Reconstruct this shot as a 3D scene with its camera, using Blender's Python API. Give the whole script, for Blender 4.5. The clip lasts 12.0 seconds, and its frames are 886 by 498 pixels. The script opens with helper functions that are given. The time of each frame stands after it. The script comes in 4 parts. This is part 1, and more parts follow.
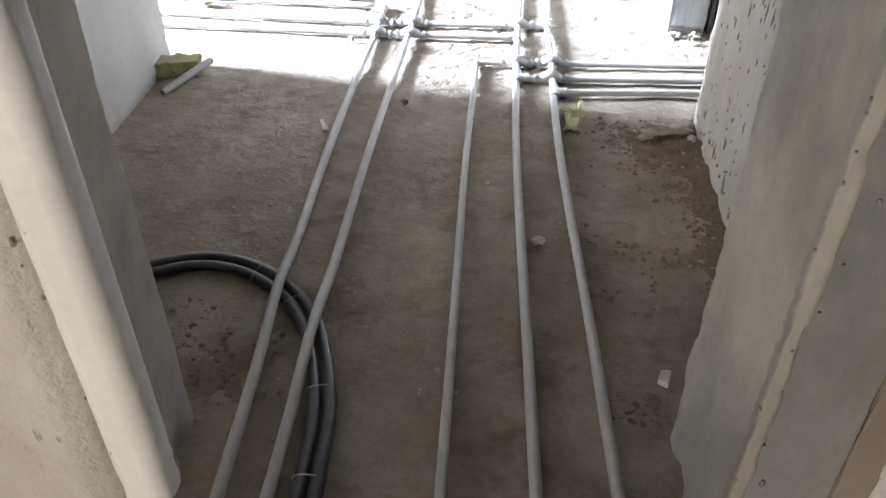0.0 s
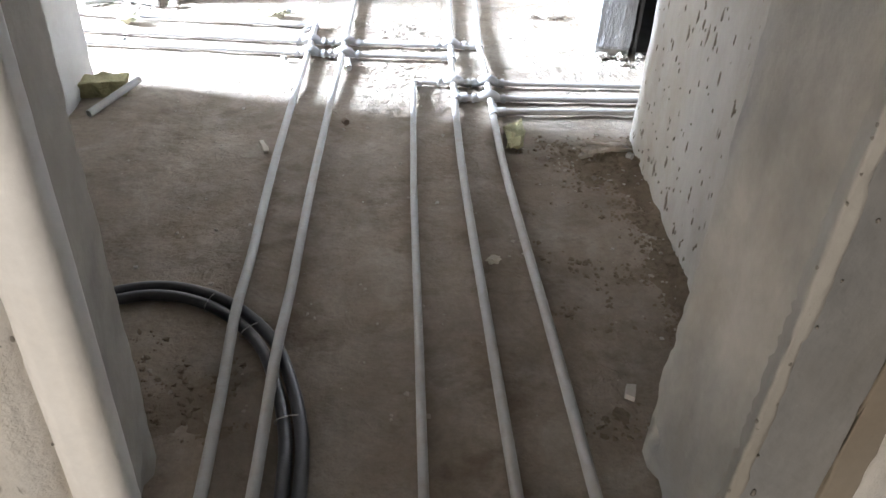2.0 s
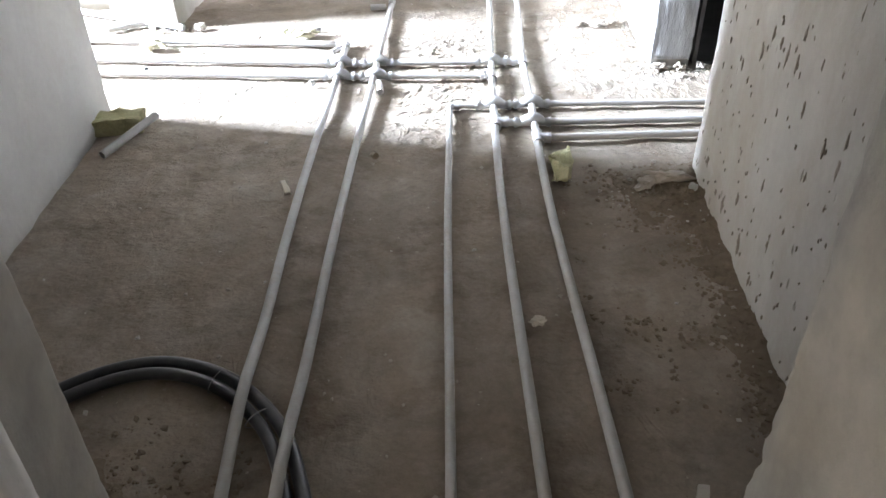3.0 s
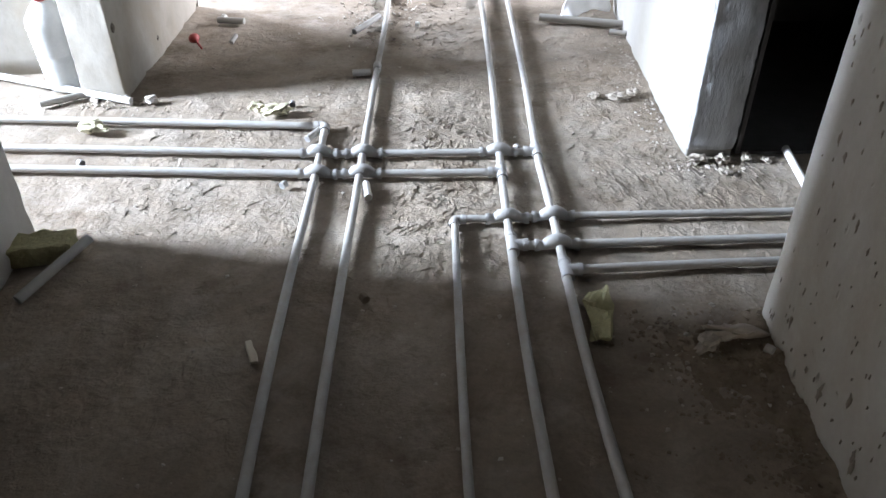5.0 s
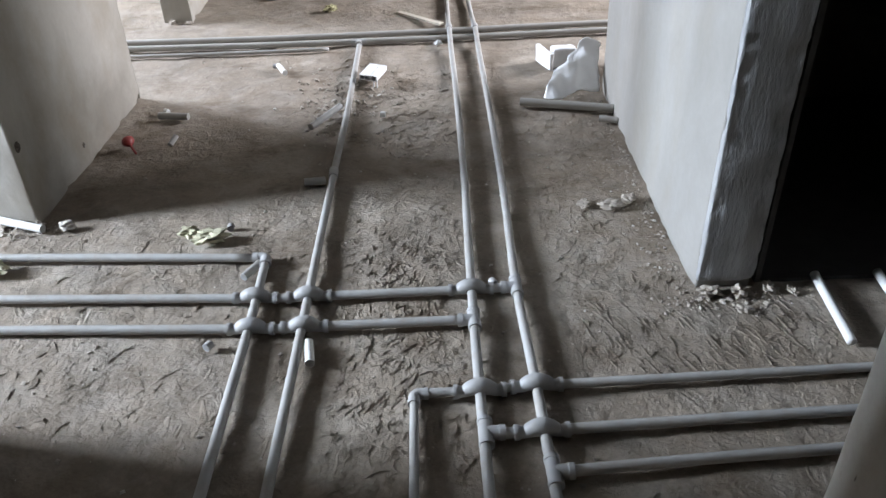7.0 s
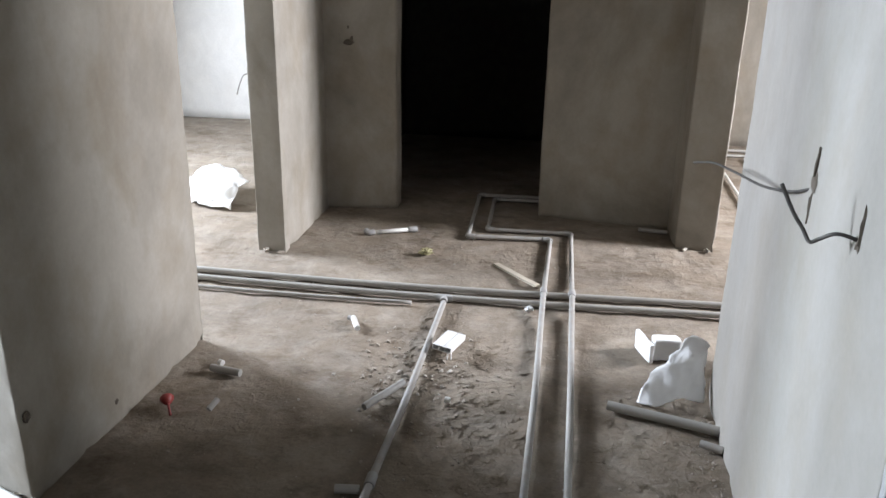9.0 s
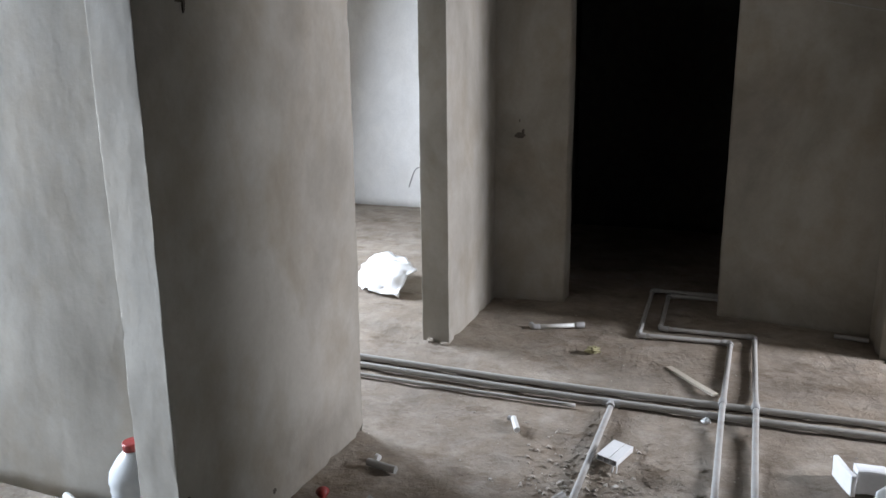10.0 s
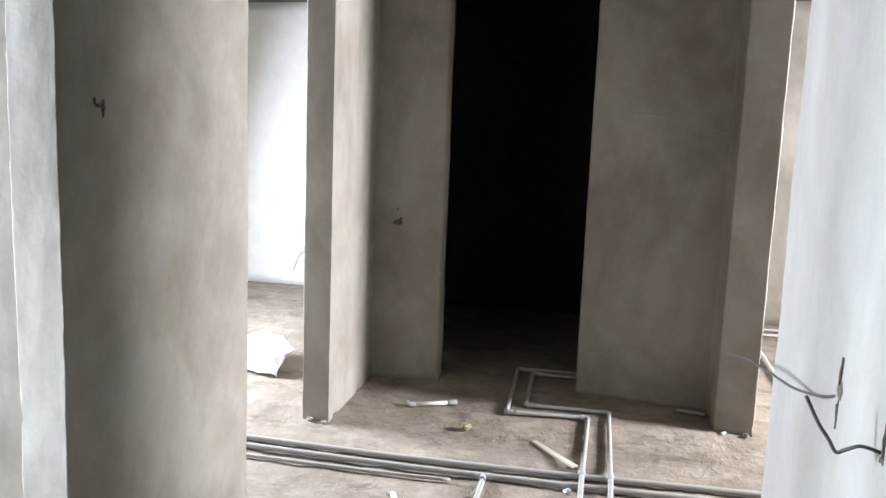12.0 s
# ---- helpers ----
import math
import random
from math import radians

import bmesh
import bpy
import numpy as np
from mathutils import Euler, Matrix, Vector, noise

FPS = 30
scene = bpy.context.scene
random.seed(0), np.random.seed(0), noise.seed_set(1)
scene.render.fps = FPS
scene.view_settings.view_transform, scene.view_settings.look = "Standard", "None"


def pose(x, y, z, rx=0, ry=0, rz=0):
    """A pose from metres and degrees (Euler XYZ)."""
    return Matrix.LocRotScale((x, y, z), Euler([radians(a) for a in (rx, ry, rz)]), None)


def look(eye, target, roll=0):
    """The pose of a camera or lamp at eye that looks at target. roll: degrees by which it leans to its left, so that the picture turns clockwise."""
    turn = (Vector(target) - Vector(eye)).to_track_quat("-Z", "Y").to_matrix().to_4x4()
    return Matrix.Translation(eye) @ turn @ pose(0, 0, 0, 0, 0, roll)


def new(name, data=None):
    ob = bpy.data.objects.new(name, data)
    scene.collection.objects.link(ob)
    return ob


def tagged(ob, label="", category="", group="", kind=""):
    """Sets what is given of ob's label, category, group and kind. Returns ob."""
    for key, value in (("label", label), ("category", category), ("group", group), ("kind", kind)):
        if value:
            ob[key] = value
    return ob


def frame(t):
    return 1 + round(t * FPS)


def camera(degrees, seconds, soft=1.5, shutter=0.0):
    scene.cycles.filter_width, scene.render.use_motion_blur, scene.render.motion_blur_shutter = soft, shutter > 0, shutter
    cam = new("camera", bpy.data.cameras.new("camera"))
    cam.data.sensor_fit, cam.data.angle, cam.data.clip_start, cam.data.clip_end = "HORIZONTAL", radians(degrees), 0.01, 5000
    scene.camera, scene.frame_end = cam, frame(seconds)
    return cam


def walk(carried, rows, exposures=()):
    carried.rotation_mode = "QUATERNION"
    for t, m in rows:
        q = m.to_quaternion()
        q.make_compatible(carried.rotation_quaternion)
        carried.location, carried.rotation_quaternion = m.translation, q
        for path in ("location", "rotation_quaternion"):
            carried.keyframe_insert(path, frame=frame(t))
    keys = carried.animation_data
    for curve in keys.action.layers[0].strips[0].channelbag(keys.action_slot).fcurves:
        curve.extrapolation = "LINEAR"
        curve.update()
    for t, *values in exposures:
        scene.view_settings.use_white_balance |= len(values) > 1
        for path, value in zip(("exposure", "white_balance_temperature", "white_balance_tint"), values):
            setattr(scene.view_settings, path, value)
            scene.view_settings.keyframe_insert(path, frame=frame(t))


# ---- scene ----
cam = camera(59.5, 12.0)
PATH = [
    (0, (0.277, 0.215, 1.142), (0.148, 1.816, -0.049), -0.2),
    (0.5, (0.249, 0.221, 1.133), (0.194, 1.835, -0.047), 0.8),
    (1, (0.209, 0.221, 1.13), (0.241, 1.841, -0.043), 2.1),
    (1.5, (0.175, 0.219, 1.14), (0.261, 1.844, -0.023), 3.0),
    (2, (0.161, 0.227, 1.145), (0.263, 1.858, -0.009), 3.1),
    (2.5, (0.178, 0.286, 1.14), (0.229, 1.92, -0.012), 1.6),
    (3, (0.215, 0.503, 1.125), (0.174, 2.128, -0.039), -1.0),
    (3.2, (0.24, 0.607, 1.133), (0.162, 2.232, -0.031), -2.2),
    (5, (0.13, 1.114, 1.181), (0.154, 2.736, 0.011), -0.1),
    (5.5, (0.156, 1.251, 1.17), (0.147, 2.871, -0.003), -1.5),
    (6, (0.233, 1.452, 1.171), (0.145, 3.068, -0.004), -4.4),
    (6.5, (0.25, 1.513, 1.173), (0.2, 3.154, 0.03), -3.6),
    (6.7, (0.25, 1.552, 1.182), (0.239, 3.205, 0.056), -3.1),
    (8.3, (0.145, 1.925, 1.346), (0.204, 3.717, 0.460), 2.0),
    (8.5, (0.165, 1.953, 1.342), (0.153, 3.776, 0.521), 2.1),
    (9, (0.380, 2.123, 1.376), (0.105, 3.985, 0.702), 1.2),
    (9.5, (0.428, 2.207, 1.395), (-0.123, 4.047, 0.837), -0.2),
    (10, (0.373, 2.222, 1.396), (-0.337, 4.032, 0.928), -0.6),
    (10.5, (0.339, 2.127, 1.421), (-0.288, 3.986, 1.031), 0.4),
    (11, (0.283, 2.043, 1.479), (-0.269, 3.936, 1.146), 1.5),
    (11.5, (0.291, 2.040, 1.459), (-0.200, 3.958, 1.173), 2.3),
    (12, (0.369, 1.981, 1.497), (-0.024, 3.922, 1.218), 2.2),
]
EXPOSURES = [(0.0, 0.18, 6400, 11), (2.5, 0.18, 6400, 11), (3.2, -0.2, 6550, 10.5), (4.8, -1.6, 6550, 10.5), (5.5, -2.0, 6520, 10.5), (6.0, -2.45, 6500, 10.2), (6.5, -2.75, 6550, 10), (8.3, -2.8, 6900, 9.5), (9.0, -2.88, 6900, 9.5), (9.5, -2.7, 6850, 9.5), (10.0, -3.4, 6650, 9.2), (10.5, -3.5, 6600, 9.2), (11.0, -2.7, 6750, 9), (11.5, -2.55, 6750, 9), (12.0, -2.42, 6800, 9)]
walk(cam, [(t, look(eye, target, roll)) for t, eye, target, roll in PATH], EXPOSURES)

# ---- light ----
world = bpy.data.worlds.new("world")
scene.world = world
world.use_nodes = True
wn = world.node_tree
sky = wn.nodes.new("ShaderNodeTexSky")
sky.sky_type, sky.sun_disc = "NISHITA", False
sky.sun_elevation, sky.sun_rotation = radians(40), radians(150)
wn.links.new(sky.outputs[0], wn.nodes["Background"].inputs[0])
wn.nodes["Background"].inputs[1].default_value = 0.12


def window_light(name, at, toward, w, h, watts, colour, spread=180):
    """The sky's light in a window's opening; spread narrows the beam so rooms bounce less."""
    lamp = bpy.data.lights.new(name, "AREA")
    lamp.shape, lamp.size, lamp.size_y, lamp.energy, lamp.color = "RECTANGLE", w, h, watts, colour
    lamp.spread = radians(spread)
    new(name, lamp).matrix_world = look(at, toward)


COOL = (0.74, 0.835, 1.0)
window_light("window_light", (-4.38, 3.30, 1.65), (0, 3.2, 0.5), 0.72, 1.1, 1600, (0.71, 0.825, 1.0), 100)
window_light("window_light", (-4.38, 6.30, 1.6), (0, 5.2, 0.5), 1.2, 1.0, 4400, COOL, 165)
window_light("window_light", (4.48, 6.05, 1.85), (1.5, 6.1, 0.9), 0.5, 1.0, 3000, (0.85, 0.885, 1.0), 150)
# Unseen source behind the start, set low to brighten the jambs, not the floor.
window_light("window_light", (-1.0, -2.98, 0.5), (-0.2, 1.0, 0.5), 1.1, 0.7, 105, (1.0, 0.915, 0.81))


# ---- materials ----
class Mat:
    """A short way to write node materials on world positions."""

    def __init__(self, name, rough=0.9):
        self.m = bpy.data.materials.new(name)
        self.m.use_nodes = True
        self.t = self.m.node_tree
        self.b = self.t.nodes["Principled BSDF"]
        self.b.inputs["Roughness"].default_value = rough
        self.pos = self.t.nodes.new("ShaderNodeNewGeometry").outputs["Position"]

    def put(self, socket, value):
        if hasattr(value, "links"):
            self.t.links.new(value, socket)
        else:
            socket.default_value = value

    def scaled(self, s):
        n = self.t.nodes.new("ShaderNodeMapping")
        self.put(n.inputs["Vector"], self.pos)
        n.inputs["Scale"].default_value = s
        return n.outputs[0]

    def noise(self, scale, detail=5.0, rough=0.6, squash=(1, 1, 1), distort=0.0):
        n = self.t.nodes.new("ShaderNodeTexNoise")
        self.put(n.inputs["Vector"], self.scaled(squash))
        for k, v in (("Scale", scale), ("Detail", detail), ("Roughness", rough), ("Distortion", distort)):
            n.inputs[k].default_value = v
        return n.outputs["Fac"]

    def spots(self, scale, squash=(1, 1, 1)):
        n = self.t.nodes.new("ShaderNodeTexVoronoi")
        self.put(n.inputs["Vector"], self.scaled(squash))
        n.inputs["Scale"].default_value = scale
        return n.outputs["Distance"]

    def ramp(self, fac, *stops):
        n = self.t.nodes.new("ShaderNodeValToRGB")
        self.put(n.inputs["Fac"], fac)
        e = n.color_ramp.elements
        while len(e) < len(stops):
            e.new(0.5)
        for el, (p, c) in zip(e, stops):
            el.position = p
            el.color = (c, c, c, 1) if isinstance(c, (int, float)) else (*c, 1)
        return n.outputs["Color"]

    def mix(self, fac, a, b, kind="MIX"):
        n = self.t.nodes.new("ShaderNodeMix")
        n.data_type, n.blend_type = "RGBA", kind
        for k, v in ((0, fac), (6, a), (7, b)):
            self.put(n.inputs[k], (*v, 1) if isinstance(v, tuple) else v)
        return n.outputs[2]

    def math(self, op, a, b):
        n = self.t.nodes.new("ShaderNodeMath")
        n.operation = op
        self.put(n.inputs[0], a), self.put(n.inputs[1], b)
        return n.outputs[0]

    def colour(self, c):
        self.put(self.b.inputs["Base Color"], (*c, 1) if isinstance(c, tuple) else c)

    def bump(self, height, distance, strength=1.0):
        n = self.t.nodes.new("ShaderNodeBump")
        n.inputs["Distance"].default_value, n.inputs["Strength"].default_value = distance, strength
        self.put(n.inputs["Height"], height)
        old = self.b.inputs["Normal"].links
        if old:
            self.t.links.new(old[0].from_socket, n.inputs["Normal"])
        self.t.links.new(n.outputs[0], self.b.inputs["Normal"])


def screed():
    m = Mat("cement_screed", 0.95)
    big = m.ramp(m.noise(1.7, 4, 0.55), (0.3, (0.20, 0.157, 0.116)), (0.7, (0.28, 0.235, 0.188)))
    dust = m.ramp(m.noise(6.5, 8, 0.65, distort=0.6), (0.45, 0.0), (0.80, 0.65))
    c = m.mix(dust, big, (0.385, 0.35, 0.307))
    dark = m.ramp(m.noise(4.3, 6, 0.7, (1, 1.3, 1)), (0.33, 0.7), (0.47, 0.0))
    c = m.mix(dark, c, (0.125, 0.088, 0.057))
    smudge = m.ramp(m.noise(2.6, 9, 0.72, distort=1.2), (0.35, 0.76), (0.62, 1.08))
    c = m.mix(1.0, c, smudge, "MULTIPLY")
    grit = m.ramp(m.noise(85, 4, 0.7), (0.3, 0.88), (0.65, 1.06))
    m.colour(m.mix(1.0, c, grit, "MULTIPLY"))
    m.bump(m.noise(4.5, 4, 0.5, distort=0.2), 0.02)
    m.bump(m.noise(17, 6, 0.6), 0.0085)
    m.bump(m.noise(44, 5, 0.6), 0.004)
    ridges = m.ramp(m.noise(13, 3, 0.5, (1, 0.7, 1), 0.8), (0.53, 0.0), (0.58, 1.0), (0.64, 0.0))
    patches = m.ramp(m.noise(2.4, 4, 0.6), (0.45, 0.0), (0.58, 1.0))
    m.bump(m.math("MULTIPLY", ridges, patches), 0.0017)
    m.bump(m.noise(120, 5, 0.7), 0.0025)
    return m.m


def plaster(name, light, dark, blotch=0.5, pits=0.0, streak=(1, 1, 0.55), rough_bump=0.0008, dirt=0.55):
    m = Mat(name, 0.92)
    c = m.ramp(m.noise(1.6, 6, 0.6, streak, 0.4), (0.5 - 0.25 * blotch - 0.05, dark), (0.5 + 0.2 * blotch, light))
    stain = m.ramp(m.noise(3.2, 7, 0.62, streak), (0.46, 0.0), (0.68, dirt))
    c = m.mix(stain, c, (dark[0] * 0.95, dark[1] * 0.83, dark[2] * 0.66))
    wash = m.ramp(m.noise(5.5, 6, 0.65, (1, 1, 0.8), 0.8), (0.36, 0.95), (0.64, 1.03))
    c = m.mix(1.0, c, wash, "MULTIPLY")
    fine = m.ramp(m.noise(55, 5, 0.7), (0.25, 0.95), (0.7, 1.03))
    c = m.mix(1.0, c, fine, "MULTIPLY")
    if pits:
        cells = m.spots(30, (1, 1, 0.45))
        gate = m.ramp(m.noise(9, 5, 0.6), (0.53, 0.0), (0.63, 1.0))
        hole = m.math("MULTIPLY", m.ramp(cells, (0.10, 1.0), (0.21, 0.0)), gate)
        c = m.mix(m.math("MULTIPLY", hole, pits), c, (0.13, 0.11, 0.085))
        m.bump(m.math("MULTIPLY", hole, -1.0), 0.006)
    m.colour(c)
    m.bump(m.noise(4, 4, 0.5, streak), 0.012)
    m.bump(m.noise(70, 5, 0.65), rough_bump)
    return m.m


def raw_concrete():
    m = Mat("raw_concrete", 0.9)
    s = m.noise(9, 8, 0.7, (1, 1, 0.28))
    c = m.ramp(s, (0.3, (0.20, 0.203, 0.21)), (0.7, (0.36, 0.36, 0.36)))
    m.colour(m.mix(m.ramp(m.noise(30, 6, 0.7, (1, 1, 0.3)), (0.5, 0.0), (0.75, 0.6)), c, (0.09, 0.09, 0.095)))
    m.bump(m.noise(16, 8, 0.7, (1, 1, 0.25)), 0.014)
    return m.m


def plain(name, colour, rough=0.5, dust=0.25, dust_colour=(0.42, 0.39, 0.35), bump=0.0006, scale=40, **more):
    m = Mat(name, rough)
    d = m.ramp(m.noise(scale, 5, 0.65), (0.4, 0.0), (0.75, dust))
    c = m.mix(d, colour, dust_colour)
    shade = m.ramp(m.noise(scale * 0.2, 4, 0.6), (0.3, 0.9), (0.7, 1.05))
    m.colour(m.mix(1.0, c, shade, "MULTIPLY"))
    m.bump(m.noise(scale * 2, 5, 0.6), bump)
    for k, v in more.items():
        m.b.inputs[k.replace("_", " ")].default_value = v
    return m.m


SCREED = screed()
BARE = plaster("bare_grey_concrete", (0.115, 0.11, 0.103), (0.08, 0.076, 0.07))
PLASTER = plaster("beige_plaster", (0.325, 0.30, 0.262), (0.205, 0.184, 0.154), 0.4, streak=(1, 1, 0.7), dirt=0.5)
PALE_PLASTER = plaster("pale_beige_plaster", (0.29, 0.279, 0.262), (0.222, 0.21, 0.19), 0.7, dirt=0.3)
WHITE_PLASTER = plaster("whitish_plaster", (0.43, 0.415, 0.39), (0.34, 0.322, 0.295), 0.6, dirt=0.2)
PITTED = plaster("pitted_white_plaster", (0.425, 0.405, 0.372), (0.315, 0.29, 0.25), 0.6, pits=0.5, dirt=0.5)
ROUGH = plaster("rough_plaster", (0.66, 0.64, 0.61), (0.50, 0.48, 0.45), 0.45, pits=0.3, rough_bump=0.006)
LIT_BAND = plaster("lit_band_plaster", (0.84, 0.83, 0.815), (0.74, 0.725, 0.70), 0.5, dirt=0.25)
GREYBAND = plaster("grey_jamb_plaster", (0.45, 0.42, 0.37), (0.235, 0.23, 0.222), 0.3, streak=(1, 1, 0.8), dirt=0.45, rough_bump=0.0016)
RIDGE = plaster("light_ridge_plaster", (0.37, 0.352, 0.32), (0.26, 0.247, 0.222), 0.5, dirt=0.4, rough_bump=0.002)
GREYFACE = plaster("blue_grey_plaster", (0.27, 0.264, 0.252), (0.155, 0.157, 0.16), 0.4, streak=(1.6, 1, 0.8), dirt=0.35, rough_bump=0.0016)
BROWNBAND = plaster("brown_plaster", (0.29, 0.255, 0.205), (0.20, 0.172, 0.138), 0.6)
BRIGHTENED_PLASTER = plaster("plaster_lightened_as_lit", (0.78, 0.775, 0.76), (0.70, 0.69, 0.67), 0.5, dirt=0.1)
CONCRETE = raw_concrete()
# Near-black colour that stands in for the darkness of rooms without light.
UNLIT_BLACK = plain("unlit_black", (0.028, 0.027, 0.026), 0.8, 0.35, (0.09, 0.085, 0.08), 0.002, 12)
PPR = plain("grey_pipe_plastic", (0.36, 0.355, 0.345), 0.5, 0.75, (0.30, 0.265, 0.225), scale=24)
PPR_FIT = plain("grey_fitting_plastic", (0.33, 0.33, 0.33), 0.55, 0.5, (0.32, 0.29, 0.25))
PPR_WHITE = plain("white_pipe_plastic", (0.72, 0.72, 0.70), 0.4, 0.3)
PPR_DARK = plain("dull_grey_pipe_plastic", (0.33, 0.32, 0.30), 0.5, 0.35)
BLACK_PE = plain("black_pipe_plastic", (0.022, 0.023, 0.027), 0.38, 0.12, (0.16, 0.15, 0.14))
FOAM = plain("white_foam", (0.70, 0.71, 0.72), 0.8, 0.1, bump=0.002)
PVC = plain("white_panel_plastic", (0.72, 0.72, 0.72), 0.35, 0.1)
FILM = plain("milky_sheet_plastic", (0.88, 0.89, 0.90), 0.45, 0.06)
BOTTLE = plain("milky_bottle_plastic", (0.86, 0.88, 0.89), 0.3, 0.08, Transmission_Weight=0.35)
RED = plain("red_plastic", (0.27, 0.022, 0.02), 0.45, 0.15)
WOOL = plain("yellow_mineral_wool", (0.36, 0.335, 0.19), 1.0, 0.6, (0.22, 0.2, 0.12), 0.006, 60)
PALE_WOOL = plain("pale_yellow_foam", (0.50, 0.475, 0.34), 1.0, 0.5, (0.36, 0.335, 0.23), 0.004, 60)
WOOD = plain("raw_wood", (0.50, 0.45, 0.37), 0.8, 0.4, (0.42, 0.38, 0.32), 0.001, 30)
CABLE = plain("dark_cable", (0.03, 0.027, 0.025), 0.6, 0.3, (0.15, 0.14, 0.12))
DARK_HOLE = plain("dark_recess", (0.085, 0.07, 0.055), 0.95, 0.4, (0.12, 0.1, 0.08))
PIT = plain("dirty_pit", (0.21, 0.182, 0.148), 0.95, 0.5, (0.28, 0.25, 0.21))
KNOCK = plain("chipped_plaster", (0.22, 0.2, 0.175), 0.95, 0.5, (0.3, 0.28, 0.25))
TIE = plain("grey_tie", (0.2, 0.2, 0.2), 0.5, 0.3)
MORTAR = plain("dry_mortar", (0.36, 0.32, 0.275), 0.95, 0.5, (0.22, 0.18, 0.14), 0.002, 50)
DIRT = plain("brown_crumbly_dirt", (0.165, 0.127, 0.09), 1.0, 0.5, (0.26, 0.21, 0.16), 0.004, 50)
PALE_MORTAR = plain("pale_mortar", (0.46, 0.43, 0.385), 0.95, 0.5, (0.34, 0.3, 0.25), 0.002, 50)


# ---- mesh helpers ----
def link(name, verts, faces, material, smooth=True, parent=None, label=""):
    me = bpy.data.meshes.new(name)
    me.from_pydata([tuple(v) for v in verts], [], faces)
    me.materials.append(material)
    me.polygons.foreach_set("use_smooth", [smooth] * len(me.polygons))
    me.update()
    ob = new(name, me)
    ob.parent = parent
    if label:
        ob["label"] = label
    return ob


def part(name, bm, material, parent, label=""):
    me = bpy.data.meshes.new(name)
    bmesh.ops.recalc_face_normals(bm, faces=bm.faces)
    bm.to_mesh(me)
    bm.free()
    me.materials.append(material)
    ob = new(name, me)
    ob.parent = parent
    if label:
        ob["label"] = label
    return ob


def thing(name, label, category, group="", at=(0, 0, 0)):
    ob = new(name)
    ob.location = at
    ob.empty_display_size = 0.05
    return tagged(ob, label, category, group)


def sweep(path, radii, seg=14, caps=True):
    """A tube along a path, with a radius for every point of it."""
    path = [Vector(p) for p in path]
    if isinstance(radii, (int, float)):
        radii = [radii] * len(path)
    verts, faces = [], []
    side = None
    for i, p in enumerate(path):
        d = (path[min(i + 1, len(path) - 1)] - path[max(i - 1, 0)]).normalized()
        if side is None:
            side = d.orthogonal().normalized() if abs(d.z) > 0.9 else Vector((0, 0, 1)).cross(d).normalized()
        side = (side - d * side.dot(d)).normalized()
        up = d.cross(side)
        for k in range(seg):
            a = 2 * math.pi * k / seg
            verts.append(p + radii[i] * (math.cos(a) * side + math.sin(a) * up))
    for i in range(len(path) - 1):
        for k in range(seg):
            a, b = i * seg + k, i * seg + (k + 1) % seg
            faces.append((a, b, b + seg, a + seg))
    if caps:
        faces.append(tuple(range(seg))[::-1])
        faces.append(tuple(range(len(verts) - seg, len(verts))))
    return verts, faces


def merged(*pieces):
    verts, faces = [], []
    for v, f in pieces:
        n = len(verts)
        verts += v
        faces += [tuple(i + n for i in face) for face in f]
    return verts, faces


def hollow(p, q, r, wall=0.004, seg=14):
    """An open pipe offcut with a wall."""
    p, q = Vector(p), Vector(q)
    d = (q - p).normalized()
    inner = r - wall
    return sweep([p + d * 0.03, p, p, q, q, q - d * 0.03], [inner, inner, r, r, inner, inner], seg, True)


def spline(points, n=8):
    """A smooth path through points."""
    pts = [Vector(p) for p in points]
    out = []
    for i in range(len(pts) - 1):
        p0, p1, p2, p3 = pts[max(i - 1, 0)], pts[i], pts[i + 1], pts[min(i + 2, len(pts) - 1)]
        for k in range(n):
            t = k / n
            out.append(0.5 * ((2 * p1) + (p2 - p0) * t + (2 * p0 - 5 * p1 + 4 * p2 - p3) * t * t + (3 * p1 - p0 - 3 * p2 + p3) * t ** 3))
    return out + [pts[-1]]


# ---- structure ----
H = 2.75


def outline(corners, radius, step):
    """The plan of a wall: its corners rounded, its sides cut into short steps."""
    out = []
    n = len(corners)
    pts = [Vector((*c, 0)) for c in corners]
    arcs = []
    for i in range(n):
        a, b, c = pts[i - 1], pts[i], pts[(i + 1) % n]
        u, v = (a - b).normalized(), (c - b).normalized()
        s, e = b + u * radius, b + v * radius
        arcs.append([s, (s + e + 2 * b) / 4 * 0.5 + (s + e) / 2 * 0.5 + (b - (s + e) / 2) * 0.12, e])
    for i in range(n):
        out += arcs[i]
        s, e = arcs[i][-1], arcs[(i + 1) % n][0]
        k = max(1, int((e - s).length / step))
        hold = min(0.004, (e - s).length * 0.2)
        out.append(s + (e - s).normalized() * hold)
        out += [s.lerp(e, j / k) for j in range(1, k)]
        out.append(e - (e - s).normalized() * hold)
    return out


